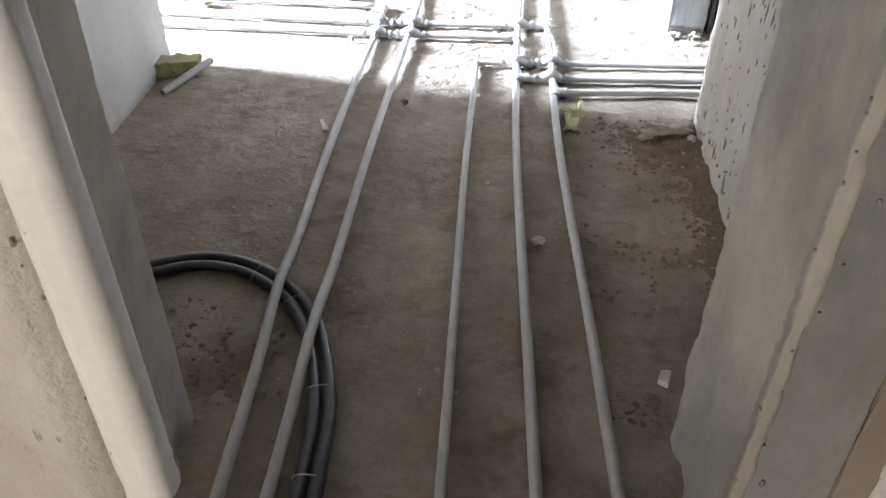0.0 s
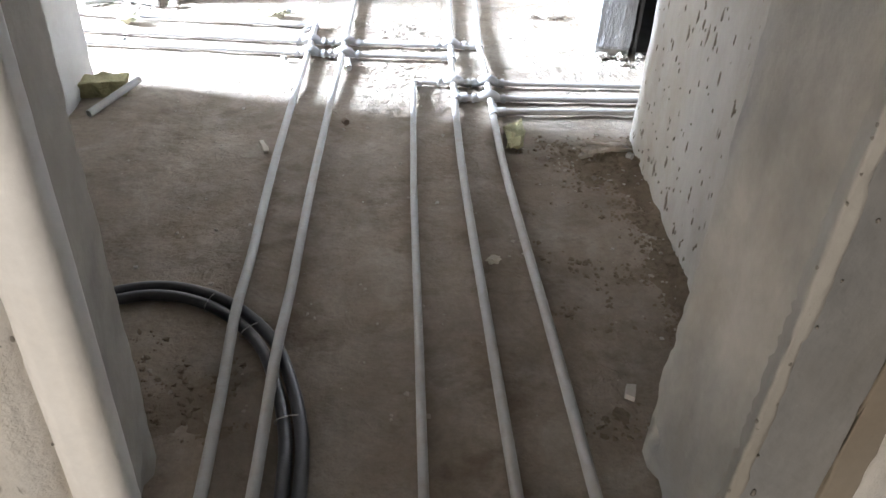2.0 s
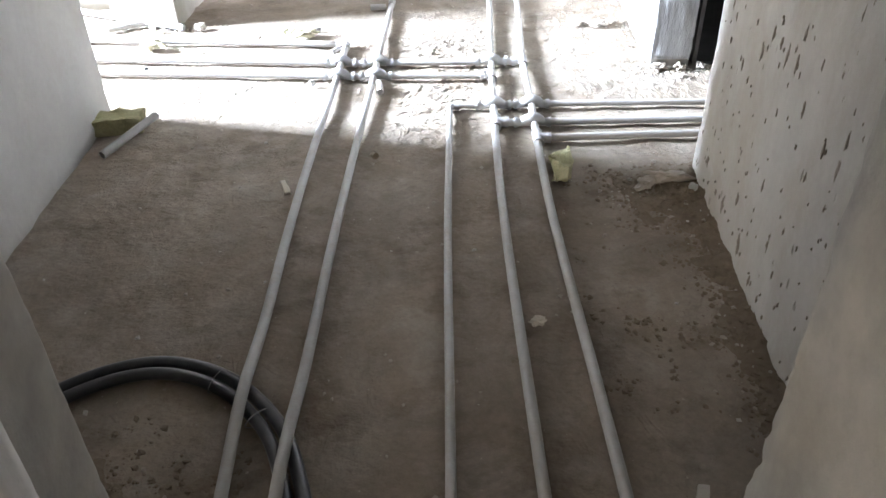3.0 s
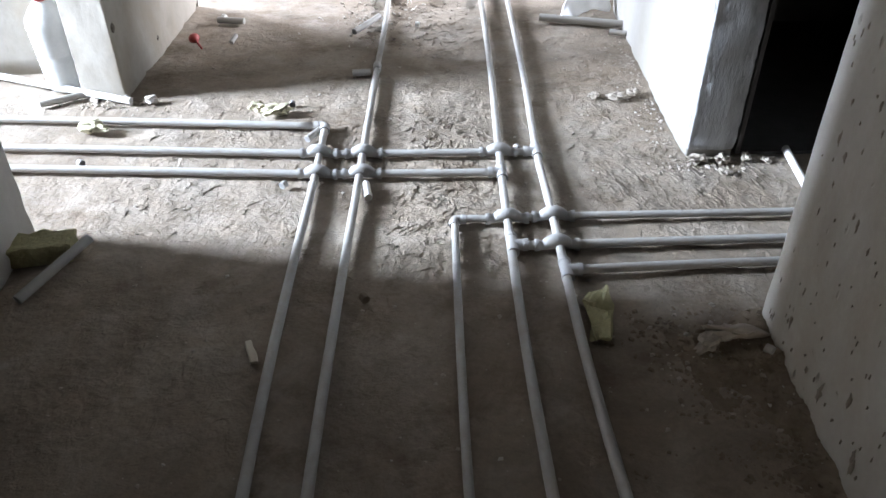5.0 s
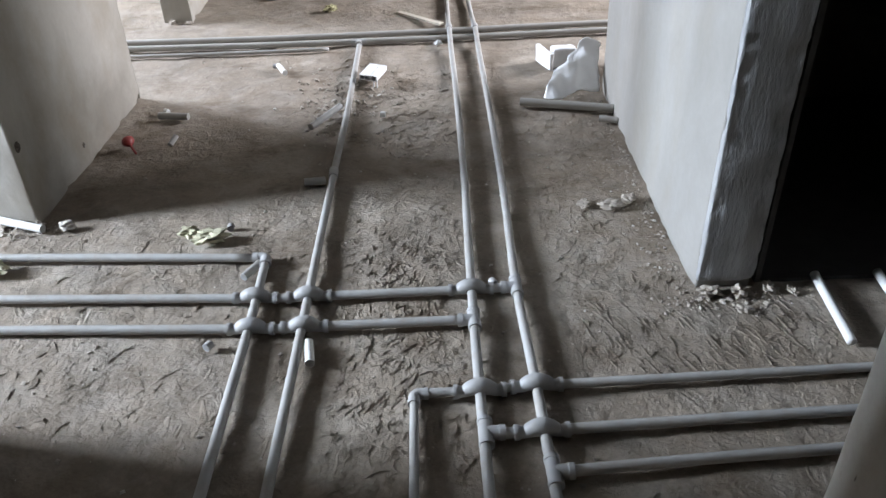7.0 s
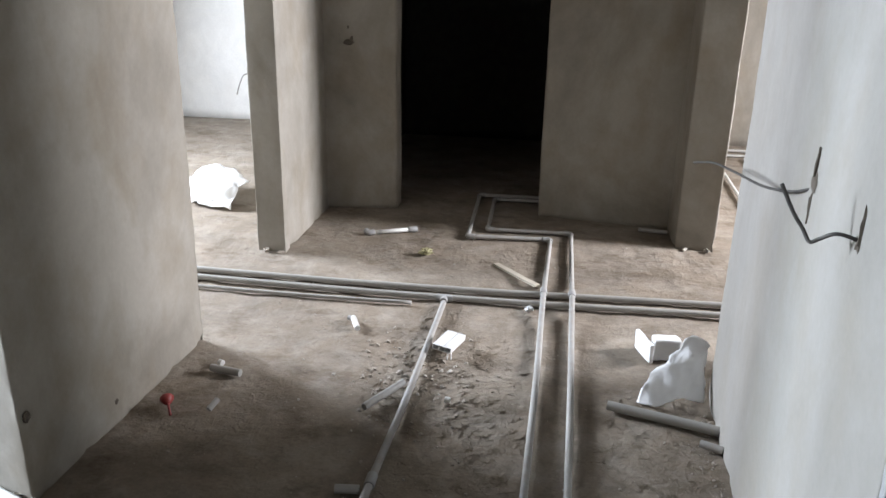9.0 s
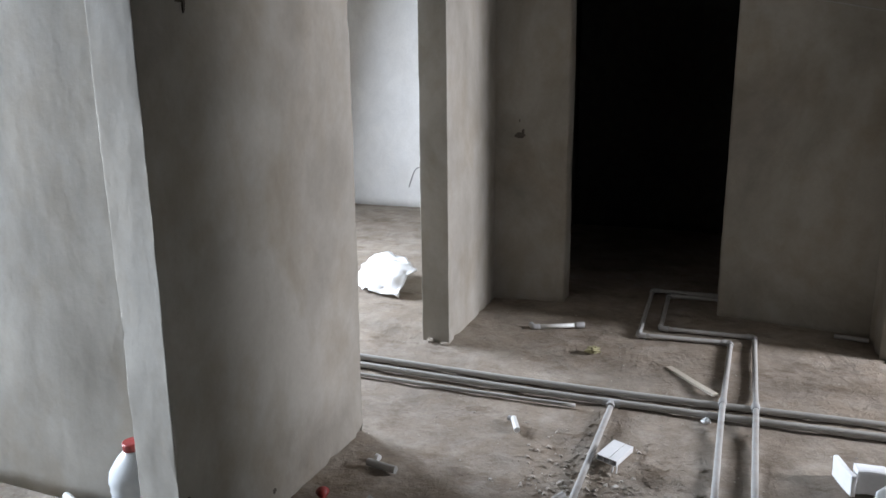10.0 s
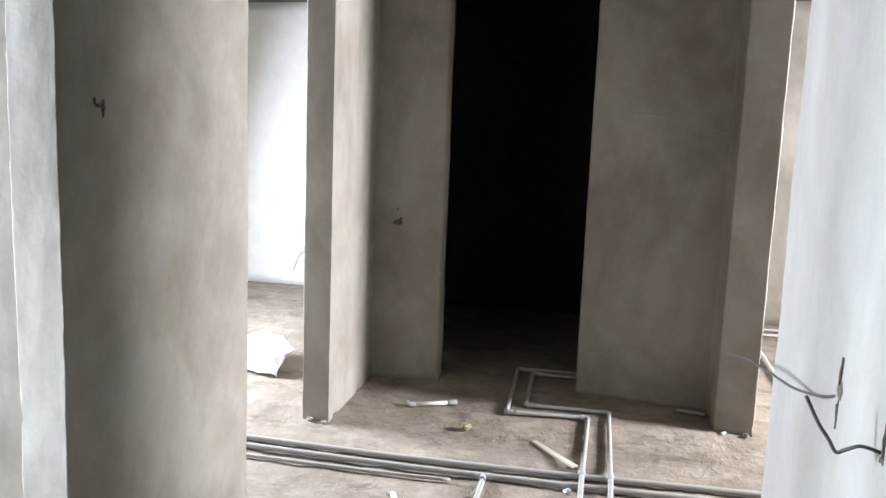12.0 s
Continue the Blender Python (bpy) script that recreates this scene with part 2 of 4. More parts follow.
def wall(name, corners, material, z0=-0.02, z1=H, radius=0.012, step=0.05, wave=0.004, label="", chip=0.0):
    """A plastered wall with worn, slightly uneven corners and faces. corners: its plan, anticlockwise."""
    plan = outline(corners, radius, step)
    mid = sum(plan, Vector()) / len(plan)
    rows = max(1, int((z1 - z0) / step))
    verts, faces = [], []
    n = len(plan)
    tips = [Vector((*c, 0)) for c in corners]
    near = [min((p - c).length for c in tips) for p in plan]
    for r in range(rows + 1):
        z = z0 + (z1 - z0) * r / rows
        for i, p in enumerate(plan):
            d = (plan[(i + 1) % n] - plan[i - 1])
            out = Vector((d.y, -d.x, 0)).normalized()
            q = Vector((p.x, p.y, z))
            w = wave * (noise.noise(q * 2.3) + 0.6 * noise.noise(q * 9))
            if chip:
                w -= chip * max(0.0, noise.noise(q * 14) - 0.15) * (3.5 if z < 0.09 else 0.12)
            if chip and near[i] < 0.03:
                w -= 0.4 * chip * max(0.0, noise.noise(q * 31) - 0.1) + 0.25 * chip * max(0.0, noise.noise(q * 80))
            verts.append(q + out * w)
    for r in range(rows):
        for i in range(n):
            a, b = r * n + i, r * n + (i + 1) % n
            faces.append((a, b, b + n, a + n))
    faces.append(tuple(range(n))[::-1])
    faces.append(tuple(range(rows * n, rows * n + n)))
    ob = link(name, verts, faces, material)
    return tagged(ob, label, "wall", kind="structure")


def boxes_mesh(name, blocks, material, label, category="wall"):
    """Plain closing walls out of view, as butted blocks in one mesh."""
    verts, faces = [], []
    for x0, x1, y0, y1, z0, z1 in blocks:
        n = len(verts)
        verts += [(x, y, z) for z in (z0, z1) for x, y in ((x0, y0), (x1, y0), (x1, y1), (x0, y1))]
        faces += [tuple(n + i for i in f) for f in ((3, 2, 1, 0), (4, 5, 6, 7), (0, 1, 5, 4), (1, 2, 6, 5), (2, 3, 7, 6), (3, 0, 4, 7))]
    return tagged(link(name, verts, faces, material, False), label, category, kind="structure")


def axis(a, b, fine0, fine1, fine, coarse):
    out = list(np.arange(a, fine0, coarse)) + list(np.arange(fine0, fine1, fine)) + list(np.arange(fine1, b, coarse)) + [b]
    return out


def floor_height(x, y):
    q = Vector((x, y, 0))
    h = 0.004 * noise.noise(q * 2.1) + 0.0045 * noise.noise(q * 7) + 0.003 * noise.noise(q * 21)
    h += 0.0015 * max(0.0, noise.noise(q * 4.7 + Vector((3, 1, 0)))) * noise.noise(q * 38)
    return h - 0.005


def make_floor():
    xs, ys = axis(-4.5, 4.6, -1.4, 1.5, 0.02, 0.2), axis(-3.0, 9.4, 0.8, 6.9, 0.02, 0.2)
    verts = [(x, y, floor_height(x, y)) for y in ys for x in xs]
    n = len(xs)
    faces = [(j * n + i, j * n + i + 1, (j + 1) * n + i + 1, (j + 1) * n + i) for j in range(len(ys) - 1) for i in range(n - 1)]
    tagged(link("floor", verts, faces, SCREED), "bare dusty brown cement screed floor with mortar smears", "floor", kind="structure")


make_floor()
boxes_mesh("ceiling", [(-4.9, 4.9, -3.2, 9.7, H, H + 0.2)], BARE, "plain bare grey concrete ceiling slab", "ceiling")

# the doorway where the camera starts
wall("wall_front_west", [(-4.4, 0.965), (-0.376, 0.965), (-0.338, 0.992), (-0.335, 1.185), (-4.4, 1.185)], ROUGH, label="rough grey-beige plastered wall beside the doorway", step=0.04, wave=0.007)
# Grey reveal and pale band: the corner's shade and light are in their colours.
wall("wall_front_west_jamb", [(-0.342, 1.002), (-0.256, 1.002), (-0.283, 1.192), (-0.342, 1.192)], GREYBAND, radius=0.012, step=0.02, chip=0.013, label="plastered doorway jamb with chipped foot, greyed as its shaded reveal")
wall("trim_front_west", [(-0.343, 0.980), (-0.256, 0.980), (-0.256, 1.06), (-0.343, 1.06)], LIT_BAND, radius=0.026, step=0.02, wave=0.0015, chip=0.003, label="smooth plaster band on the doorway's corner, paled as its lit face")
wall("wall_front_east_jamb", [(0.620, 0.898), (0.79, 0.898), (0.79, 1.215), (0.620, 1.215)], GREYBAND, radius=0.02, step=0.02, chip=0.03, wave=0.006, label="grey-beige plastered doorway jamb with chipped edge")
wall("trim_front_east", [(0.611, 0.889), (0.632, 0.885), (0.645, 0.905), (0.625, 0.945)], RIDGE, radius=0.005, step=0.012, chip=0.02, wave=0.004, label="chipped pale plaster ridge on the doorway's corner")
wall("wall_front_east_face", [(0.630, 0.890), (0.742, 0.890), (0.742, 0.900), (0.628, 0.900)], GREYFACE, radius=0.003, step=0.02, chip=0.01, wave=0.003, label="smooth blue-grey plaster beside the doorway's edge")
wall("wall_front_east_strip", [(0.740, 0.886), (0.792, 0.884), (0.792, 0.900), (0.740, 0.900)], BROWNBAND, radius=0.004, step=0.02, chip=0.02, wave=0.005, label="brownish plaster strip beside the doorway")
wall("wall_front_east", [(0.785, 0.878), (4.5, 0.878), (4.5, 1.20), (0.785, 1.20)], ROUGH, label="rough grey-beige plastered wall beside the doorway", step=0.04, wave=0.007)

# the corridor
wall("wall_corridor_west", [(-1.09, 1.18), (-0.872, 1.18), (-0.937, 2.85), (-1.09, 2.85)], WHITE_PLASTER, chip=0.006, label="whitish plastered corridor wall")
wall("wall_corridor_east", [(0.838, 1.20), (1.04, 1.20), (1.045, 2.485), (0.890, 2.485)], PITTED, chip=0.012, step=0.035, label="white plastered corridor wall full of dark pits")
wall("wall_pier_east", [(0.913, 3.235), (1.063, 3.240), (1.075, 4.62), (0.956, 4.62)], PALE_PLASTER, radius=0.008, chip=0.006, step=0.035, label="white plastered corridor wall with torn cable outlet")
wall("wall_pier_east_end", [(0.914, 3.216), (1.060, 3.216), (1.062, 3.240), (0.914, 3.240)], CONCRETE, radius=0.004, step=0.015, wave=0.003, chip=0.02, z0=0.03, label="raw dark grey concrete end of the wall")
wall("wall_pier_west", [(-1.122, 3.712), (-0.960, 3.686), (-0.942, 4.702), (-1.096, 4.712)], PLASTER, radius=0.002, chip=0.009, step=0.025, label="beige plastered corridor pier with chipped foot")
wall("wall_between_rooms_west", [(-4.4, 3.92), (-1.10, 3.92), (-1.10, 4.08), (-4.4, 4.08)], PLASTER, label="beige blotched plaster wall behind the bottle", step=0.08)
wall("wall_back_pier_west", [(-1.122, 5.728), (-0.968, 5.714), (-0.998, 6.66), (-1.152, 6.66)], PLASTER, radius=0.003, chip=0.010, step=0.025, label="beige plastered pier beside the room opening")
wall("wall_closet_west", [(-1.15, 6.65), (-1.0, 6.65), (-1.0, 9.25), (-1.15, 9.25)], PLASTER, step=0.1)
wall("wall_back_west", [(-1.01, 6.56), (-0.577, 6.62), (-0.577, 6.76), (-1.01, 6.76)], PLASTER, radius=0.01, chip=0.006, step=0.04, label="beige plastered wall beside the dark doorway")
wall("wall_back_east", [(0.285, 6.655), (1.09, 6.52), (1.09, 6.76), (0.285, 6.81)], PLASTER, radius=0.01, chip=0.006, step=0.04, label="beige plastered wall beside the dark doorway")
wall("wall_back_pier_east", [(1.035, 6.212), (1.237, 6.182), (1.245, 9.2), (1.04, 9.2)], PLASTER, radius=0.007, chip=0.010, step=0.045, label="beige plastered pier at the corridor's end")
# East of x = 2 it is thickened, unseen, to block the east lamp.
wall("wall_dark_room_north_and_light_block", [(1.05, 4.44), (4.5, 4.44), (4.5, 5.2), (2.0, 5.2), (2.0, 4.615), (1.05, 4.615)], WHITE_PLASTER, step=0.1)
# Closet walls and linings are coloured black to paint the lack of light.
wall("wall_closet_north", [(-1.05, 8.9), (1.1, 8.9), (1.1, 9.05), (-1.05, 9.05)], UNLIT_BLACK, step=0.1, label="unlit closet wall, its darkness put into a near-black colour")
boxes_mesh("wall_closet_lining", [(-0.998, -0.985, 6.775, 8.9, 0, H), (1.02, 1.033, 6.82, 8.9, 0, H)], UNLIT_BLACK, "unlit closet wall, its darkness put into a near-black colour")

# far and closing walls, with window openings in the outer ones
# Whiter than the other plaster: the room's strong light is put into the colour.
wall("wall_room_north_west", [(-4.4, 9.22), (-1.05, 9.22), (-1.05, 9.4), (-4.4, 9.4)], BRIGHTENED_PLASTER, step=0.1, label="white plastered far wall of the bright room, lightened as strongly lit")
wall("wall_room_north_east", [(1.1, 9.1), (4.5, 9.1), (4.5, 9.3), (1.1, 9.3)], PLASTER, step=0.1, label="beige plastered far wall of the lit room")
boxes_mesh("wall_outer_west", [(-4.6, -4.4, 1.1, 2.92, 0, H), (-4.6, -4.4, 3.68, 5.68, 0, H), (-4.6, -4.4, 6.92, 9.4, 0, H), (-4.6, -4.4, 2.92, 3.68, 0, 1.08), (-4.6, -4.4, 2.92, 3.68, 2.22, H), (-4.6, -4.4, 5.68, 6.92, 0, 1.08), (-4.6, -4.4, 5.68, 6.92, 2.12, H)], BARE, "bare grey concrete outer wall with window openings")
boxes_mesh("wall_first_room_west", [(-3.2, -3.0, -3.2, 1.01, 0, H)], BARE, "bare grey concrete wall")
boxes_mesh("wall_outer_east", [(4.5, 4.7, -3.2, 5.78, 0, H), (4.5, 4.7, 6.32, 9.4, 0, H), (4.5, 4.7, 5.78, 6.32, 0, 1.32), (4.5, 4.7, 5.78, 6.32, 2.38, H)], BARE, "bare grey concrete outer wall with window opening")
boxes_mesh("wall_outer_south", [(-3.0, -1.56, -3.2, -3.0, 0, H), (-0.44, 4.5, -3.2, -3.0, 0, H), (-1.56, -0.44, -3.2, -3.0, 0, 0.14), (-1.56, -0.44, -3.2, -3.0, 0.86, H)], BARE, "bare grey concrete outer wall with window opening")
# Unseen wall, kept whitish to throw window light onto the raw concrete end.
boxes_mesh("wall_recess_bounce", [(2.6, 2.75, 1.2, 3.23, 0, H)], WHITE_PLASTER, "unseen closing wall of the side recess, whitish to bounce light")
boxes_mesh("wall_dark_room_south", [(1.95, 4.5, 3.24, 3.39, 0, H)], BARE, "bare concrete wall of the side recess")
# Added linings and floor sheet: the room's darkness is painted on as black.
boxes_mesh("wall_dark_room_lining", [(1.078, 1.092, 3.246, 4.437, 0, H), (1.092, 4.5, 4.42, 4.437, 0, H)], UNLIT_BLACK, "unlit room's wall lining, coloured black for the missing light")
boxes_mesh("floor_dark_room", [(1.10, 4.5, 3.25, 4.42, -0.02, 0.006)], UNLIT_BLACK, "floor sheet of the unlit room, coloured black for the missing light", "floor")
TOP = 2.55
boxes_mesh("lintel", [(-1.08, -0.95, 2.85, 3.70, TOP, H)], PLASTER, "plastered lintel over the room opening", "lintel")
boxes_mesh("lintel_2", [(-1.08, -0.97, 4.71, 5.72, TOP, H)], PLASTER, "plastered lintel over the room opening", "lintel")
boxes_mesh("lintel_3", [(0.92, 1.04, 2.485, 3.22, TOP, H)], PLASTER, "plastered lintel over the side recess", "lintel")
boxes_mesh("lintel_4", [(0.97, 1.09, 4.62, 6.20, TOP, H)], PLASTER, "plastered lintel over the room opening", "lintel")
boxes_mesh("lintel_5", [(-0.575, 0.275, 6.66, 6.75, TOP, H)], PLASTER, "plastered lintel over the dark doorway", "lintel")
boxes_mesh("lintel_6", [(-0.29, 0.62, 1.02, 1.18, TOP, H)], PLASTER, "plastered lintel over the doorway", "lintel")
boxes_mesh("lintel_7", [(1.063, 1.95, 3.25, 3.38, TOP, H)], PLASTER, "plastered lintel over the unlit room's doorway", "lintel")

# ---- pipes ----
R = 0.0118
Z = 0.0145


def crossover():
    """A crossover fitting along x: a humped body with a collar at each end."""
    xs = np.linspace(-0.058, 0.058, 25)
    path, radii = [], []
    for x in xs:
        u = abs(x)
        hump = max(0.0, math.cos(min(1.0, u / 0.034) * math.pi / 2))
        path.append((x, 0, Z + 0.015 * hump))
        radii.append(0.0165 if u > 0.047 else 0.0130 + 0.0050 * hump ** 0.7)
    return sweep(path, radii, 16)


def tee():
    """A tee along y with its branch towards +x."""
    main = sweep([(0, -0.036, Z), (0, -0.026, Z), (0, -0.0255, Z), (0, 0.0255, Z), (0, 0.026, Z), (0, 0.036, Z)], [0.0165, 0.0165, 0.0152, 0.0152, 0.0165, 0.0165], 16)
    branch = sweep([(0, 0, Z), (0.027, 0, Z), (0.0275, 0, Z), (0.04, 0, Z)], [0.0150, 0.0150, 0.0168, 0.0168], 16)
    return merged(main, branch)


def elbow():
    """An elbow from -y to -x... both arms end in collars."""
    arm = [(0, -0.038, Z), (0, -0.024, Z), (0, -0.0235, Z)]
    bend = [(-0.016 + 0.016 * math.cos(a), -0.016 + 0.016 * math.sin(a), Z) for a in np.linspace(0, math.pi / 2, 7)]
    arm2 = [(-0.0235, 0, Z), (-0.024, 0, Z), (-0.038, 0, Z)]
    return sweep(arm + bend + arm2, [0.0160, 0.0160, 0.0148] + [0.0148] * 7 + [0.0148, 0.0160, 0.0160], 16)


def socket():
    """A straight coupling along y."""
    return sweep([(0, -0.026, Z), (0, -0.024, Z), (0, 0.024, Z), (0, 0.026, Z)], [0.0145, 0.0160, 0.0160, 0.0145], 16)


FITTINGS = {}


def fitting(kind, maker, x, y, turn, parent, label="", mirror=False, lift=0.0, material=None, size=1.0):
    key = kind
    if key not in FITTINGS:
        v, f = maker()
        me = bpy.data.meshes.new(kind)
        me.from_pydata([tuple(q) for q in v], [], f)
        me.materials.append(material or PPR_FIT)
        me.polygons.foreach_set("use_smooth", [True] * len(me.polygons))
        me.set_sharp_from_angle(angle=radians(38))
        FITTINGS[key] = me
    ob = new(kind, FITTINGS[key])
    ob.matrix_world = pose(x, y, lift, 0, 0, turn) @ Matrix.Scale(size, 4)
    ob.parent = parent
    return ob


def pipe(points, parent, material=None, r=R, z=Z, sag=0.0012, over=None):
    """A run of pipe through plan points, gently bent, with a slight waver."""
    line = spline([(x, y, 0) for x, y in points], 10) if len(points) > 2 else [Vector((*points[0], 0)).lerp(Vector((*points[1], 0)), k / 12) for k in range(13)]
    path = []
    for p in line:
        w = sag * noise.noise(Vector((p.x * 1.7, p.y * 1.7, 3)))
        rise = 0.0275 * math.exp(-((p.y - over) / 0.16) ** 2) if over else 0.0
        path.append((p.x + w, p.y + w, z + rise))
    v, f = sweep(path, r, 14)
    return link("pipe", v, f, material or PPR, True, parent)


LINES = "heating pipes on the floor"
GREY = "grey plastic pipe lying on the screed"
# outer pipe, turning towards the bright room
a = thing("heating_pipe", GREY + ", turning by an elbow", "pipe", LINES)
pipe([(-0.158, 0.7), (-0.180, 1.1), (-0.205, 1.65), (-0.223, 2.35), (-0.219, 3.117), (-0.222, 3.40)], a, over=1.535)
fitting("elbow", elbow, -0.222, 3.434, 0, a)
pipe([(-0.255, 3.434), (-1.30, 3.505), (-4.2, 3.68)], a)
# straight pipe that ends in a tee at the rear pipes
b = thing("heating_pipe", GREY + ", running straight to a tee", "pipe", LINES)
pipe([(-0.084, 0.7), (-0.094, 1.3), (-0.100, 2.2), (-0.088, 3.118), (-0.078, 3.9), (-0.068, 4.4), (-0.066, 5.20)], b, over=1.41)
fitting("socket", socket, -0.078, 3.92, 1, b)
# middle pipe, turning towards the unlit room
c = thing("heating_pipe", GREY + ", turning by an elbow", "pipe", LINES)
pipe([(0.209, 0.7), (0.199, 1.4), (0.187, 2.2), (0.187, 2.84)], c, r=0.0098)
fitting("elbow", elbow, 0.186, 2.871, 90, c, size=0.85)
pipe([(0.215, 2.871), (0.331, 2.871), (0.457, 2.879), (1.115, 2.892), (2.5, 2.92)], c, r=0.0105)
fitting("crossover", crossover, 0.331, 2.871, 1, c)
fitting("crossover", crossover, 0.457, 2.879, 1, c)
# long pipe with tees to both sides
d = thing("heating_pipe", GREY + ", long, with tees", "pipe", LINES)
pipe([(0.380, 0.7), (0.354, 1.5), (0.331, 2.3), (0.331, 2.871), (0.338, 3.3), (0.352, 3.9), (0.360, 4.6), (0.362, 5.30), (0.372, 6.148)], d, over=5.30)
fitting("tee", tee, 0.334, 2.747, 0, d)
pipe([(0.365, 2.747), (0.443, 2.745), (1.045, 2.765), (2.5, 2.80)], d)
fitting("crossover", crossover, 0.450, 2.745, 1, d)
fitting("tee", tee, 0.335, 3.120, 180, d)
pipe([(0.305, 3.120), (-0.081, 3.118), (-0.213, 3.119), (-1.116, 3.168), (-4.2, 3.33)], d)
fitting("crossover", crossover, -0.081, 3.118, 0, d)
fitting("crossover", crossover, -0.213, 3.119, -2, d)
fitting("socket", socket, 0.361, 5.35, 0, d, lift=0.0245)
fitting("elbow", elbow, 0.372, 6.150, 0, d)
pipe([(0.343, 6.150), (-0.046, 6.122)], d)
fitting("elbow", elbow, -0.075, 6.119, 180, d)
pipe([(-0.075, 6.152), (-0.098, 6.935)], d)
fitting("elbow", elbow, -0.098, 6.965, 90, d)
pipe([(-0.068, 6.965), (0.95, 7.00)], d)
# its outer twin
e = thing("heating_pipe", GREY + ", long, beside its twin", "pipe", LINES)
pipe([(0.522, 0.7), (0.489, 1.55), (0.457, 2.3), (0.456, 2.879), (0.454, 3.25), (0.470, 3.8), (0.481, 4.5), (0.487, 5.30), (0.484, 6.255)], e, over=5.30)
fitting("tee", tee, 0.458, 2.638, 0, e)
pipe([(0.49, 2.638), (0.988, 2.664), (2.5, 2.72)], e)
fitting("tee", tee, 0.453, 3.248, 180, e)
pipe([(0.42, 3.248), (0.335, 3.245), (-0.084, 3.242), (-0.222, 3.245), (-1.181, 3.300), (-4.2, 3.47)], e)
fitting("crossover", crossover, 0.335, 3.245, 0, e)
fitting("crossover", crossover, -0.084, 3.242, 0, e)
fitting("crossover", crossover, -0.222, 3.245, -3, e)
fitting("socket", socket, 0.486, 5.34, 0, e, lift=0.0255)
fitting("elbow", elbow, 0.484, 6.278, 0, e)
pipe([(0.455, 6.278), (0.05, 6.265)], e)
fitting("elbow", elbow, 0.020, 6.262, 180, e)
pipe([(0.020, 6.295), (0.005, 6.855)], e)
fitting("elbow", elbow, 0.005, 6.885, 90, e)
pipe([(0.034, 6.885), (0.95, 6.91)], e)
# rear pipes across the corridor
g = thing("heating_pipe", "dull grey plastic pipe crossing the corridor floor", "pipe", LINES)
pipe([(-4.2, 5.44), (-1.175, 5.361), (-0.14, 5.354), (1.198, 5.412), (4.2, 5.55)], g, PPR_DARK, 0.0145, 0.015)
h = thing("heating_pipe", "dull grey plastic pipe crossing the corridor with a tee", "pipe", LINES)
pipe([(-4.2, 5.36), (-1.14, 5.268), (-0.075, 5.255), (1.17, 5.300), (4.2, 5.45)], h, PPR_DARK, 0.0145, 0.015)
fitting("tee", tee, -0.070, 5.252, -90, h)
k = thing("heating_pipe", "thin pale pipe beside the crossing pipes", "pipe", LINES)
pipe([(-4.2, 5.26), (-1.11, 5.175), (-0.208, 5.183)], k, PPR, 0.009, 0.009)
# pipes in the lit room and in the unlit room
for x0, y0, x1, y1 in ((1.53, 5.6, 1.62, 8.5), (1.83, 5.6, 1.86, 8.5)):
    p = thing("heating_pipe", "whitish plastic pipe on the lit room's floor", "pipe", LINES)
    pipe([(x0, y0), (x1, y1)], p, PPR_WHITE)
for y in (8.58, 8.78):
    p = thing("heating_pipe", "dull grey plastic pipe along the lit room's far wall", "pipe", LINES)
    pipe([(1.25, y), (4.2, y + 0.05)], p, PPR_DARK)
for x in (1.235, 1.40):
    p = thing("heating_pipe", "whitish plastic pipe on the unlit room's floor", "pipe", LINES)
    pipe([(x - 0.03, 2.98), (x, 3.25)], p, PPR_WHITE, z=0.0145)

# ---- loose things ----
def lump(size, seed, rough=0.35, level=3, squash=True):
    """An uneven crumb or tuft."""
    bm = bmesh.new()
    bmesh.ops.create_icosphere(bm, subdivisions=level, radius=0.5)
    for v in bm.verts:
        d = v.co.normalized()
        k = 1 + rough * (noise.noise(d * 1.7 + Vector((seed, 0, 0))) + 0.6 * noise.noise(d * 4.3 + Vector((0, seed, 0))))
        v.co = Vector((v.co.x * k * size[0], v.co.y * k * size[1], v.co.z * k * size[2]))
    low = min(v.co.z for v in bm.verts)
    for v in bm.verts:
        v.co.z -= low * 0.85
    return bm


def block(size, bevel=0.004, wave=0.0, seed=0.0, cuts=0):
    """A block with softened, uneven edges, standing on z = 0."""
    bm = bmesh.new()
    bmesh.ops.create_cube(bm, size=1)
    for v in bm.verts:
        v.co = Vector((v.co.x * size[0], v.co.y * size[1], (v.co.z + 0.5) * size[2]))
    bmesh.ops.bevel(bm, geom=bm.edges[:], offset=bevel, segments=2, profile=0.6, affect="EDGES")
    if cuts:
        bmesh.ops.subdivide_edges(bm, edges=bm.edges[:], cuts=cuts, use_grid_fill=True)
    if wave:
        for v in bm.verts:
            v.co += wave * noise.noise_vector(v.co * 28 + Vector((seed, seed, 0)))
    return bm


def single(name, bm, material, at, turn, label, category, group="", tilt=(0, 0), smooth=False):
    ob = part(name, bm, material, None)
    if smooth:
        ob.data.polygons.foreach_set("use_smooth", [True] * len(ob.data.polygons))
    ob.matrix_world = pose(*at, tilt[0], tilt[1], turn)
    return tagged(ob, label, category, group)


def offcut(p, q, r, material, label, group="pipe offcuts on the floor", name="pipe_offcut"):
    v, f = hollow(p, q, r)
    ob = link(name, v, f, material)
    ob.data.set_sharp_from_angle(angle=radians(40))
    return tagged(ob, label, "pipe offcut", group)


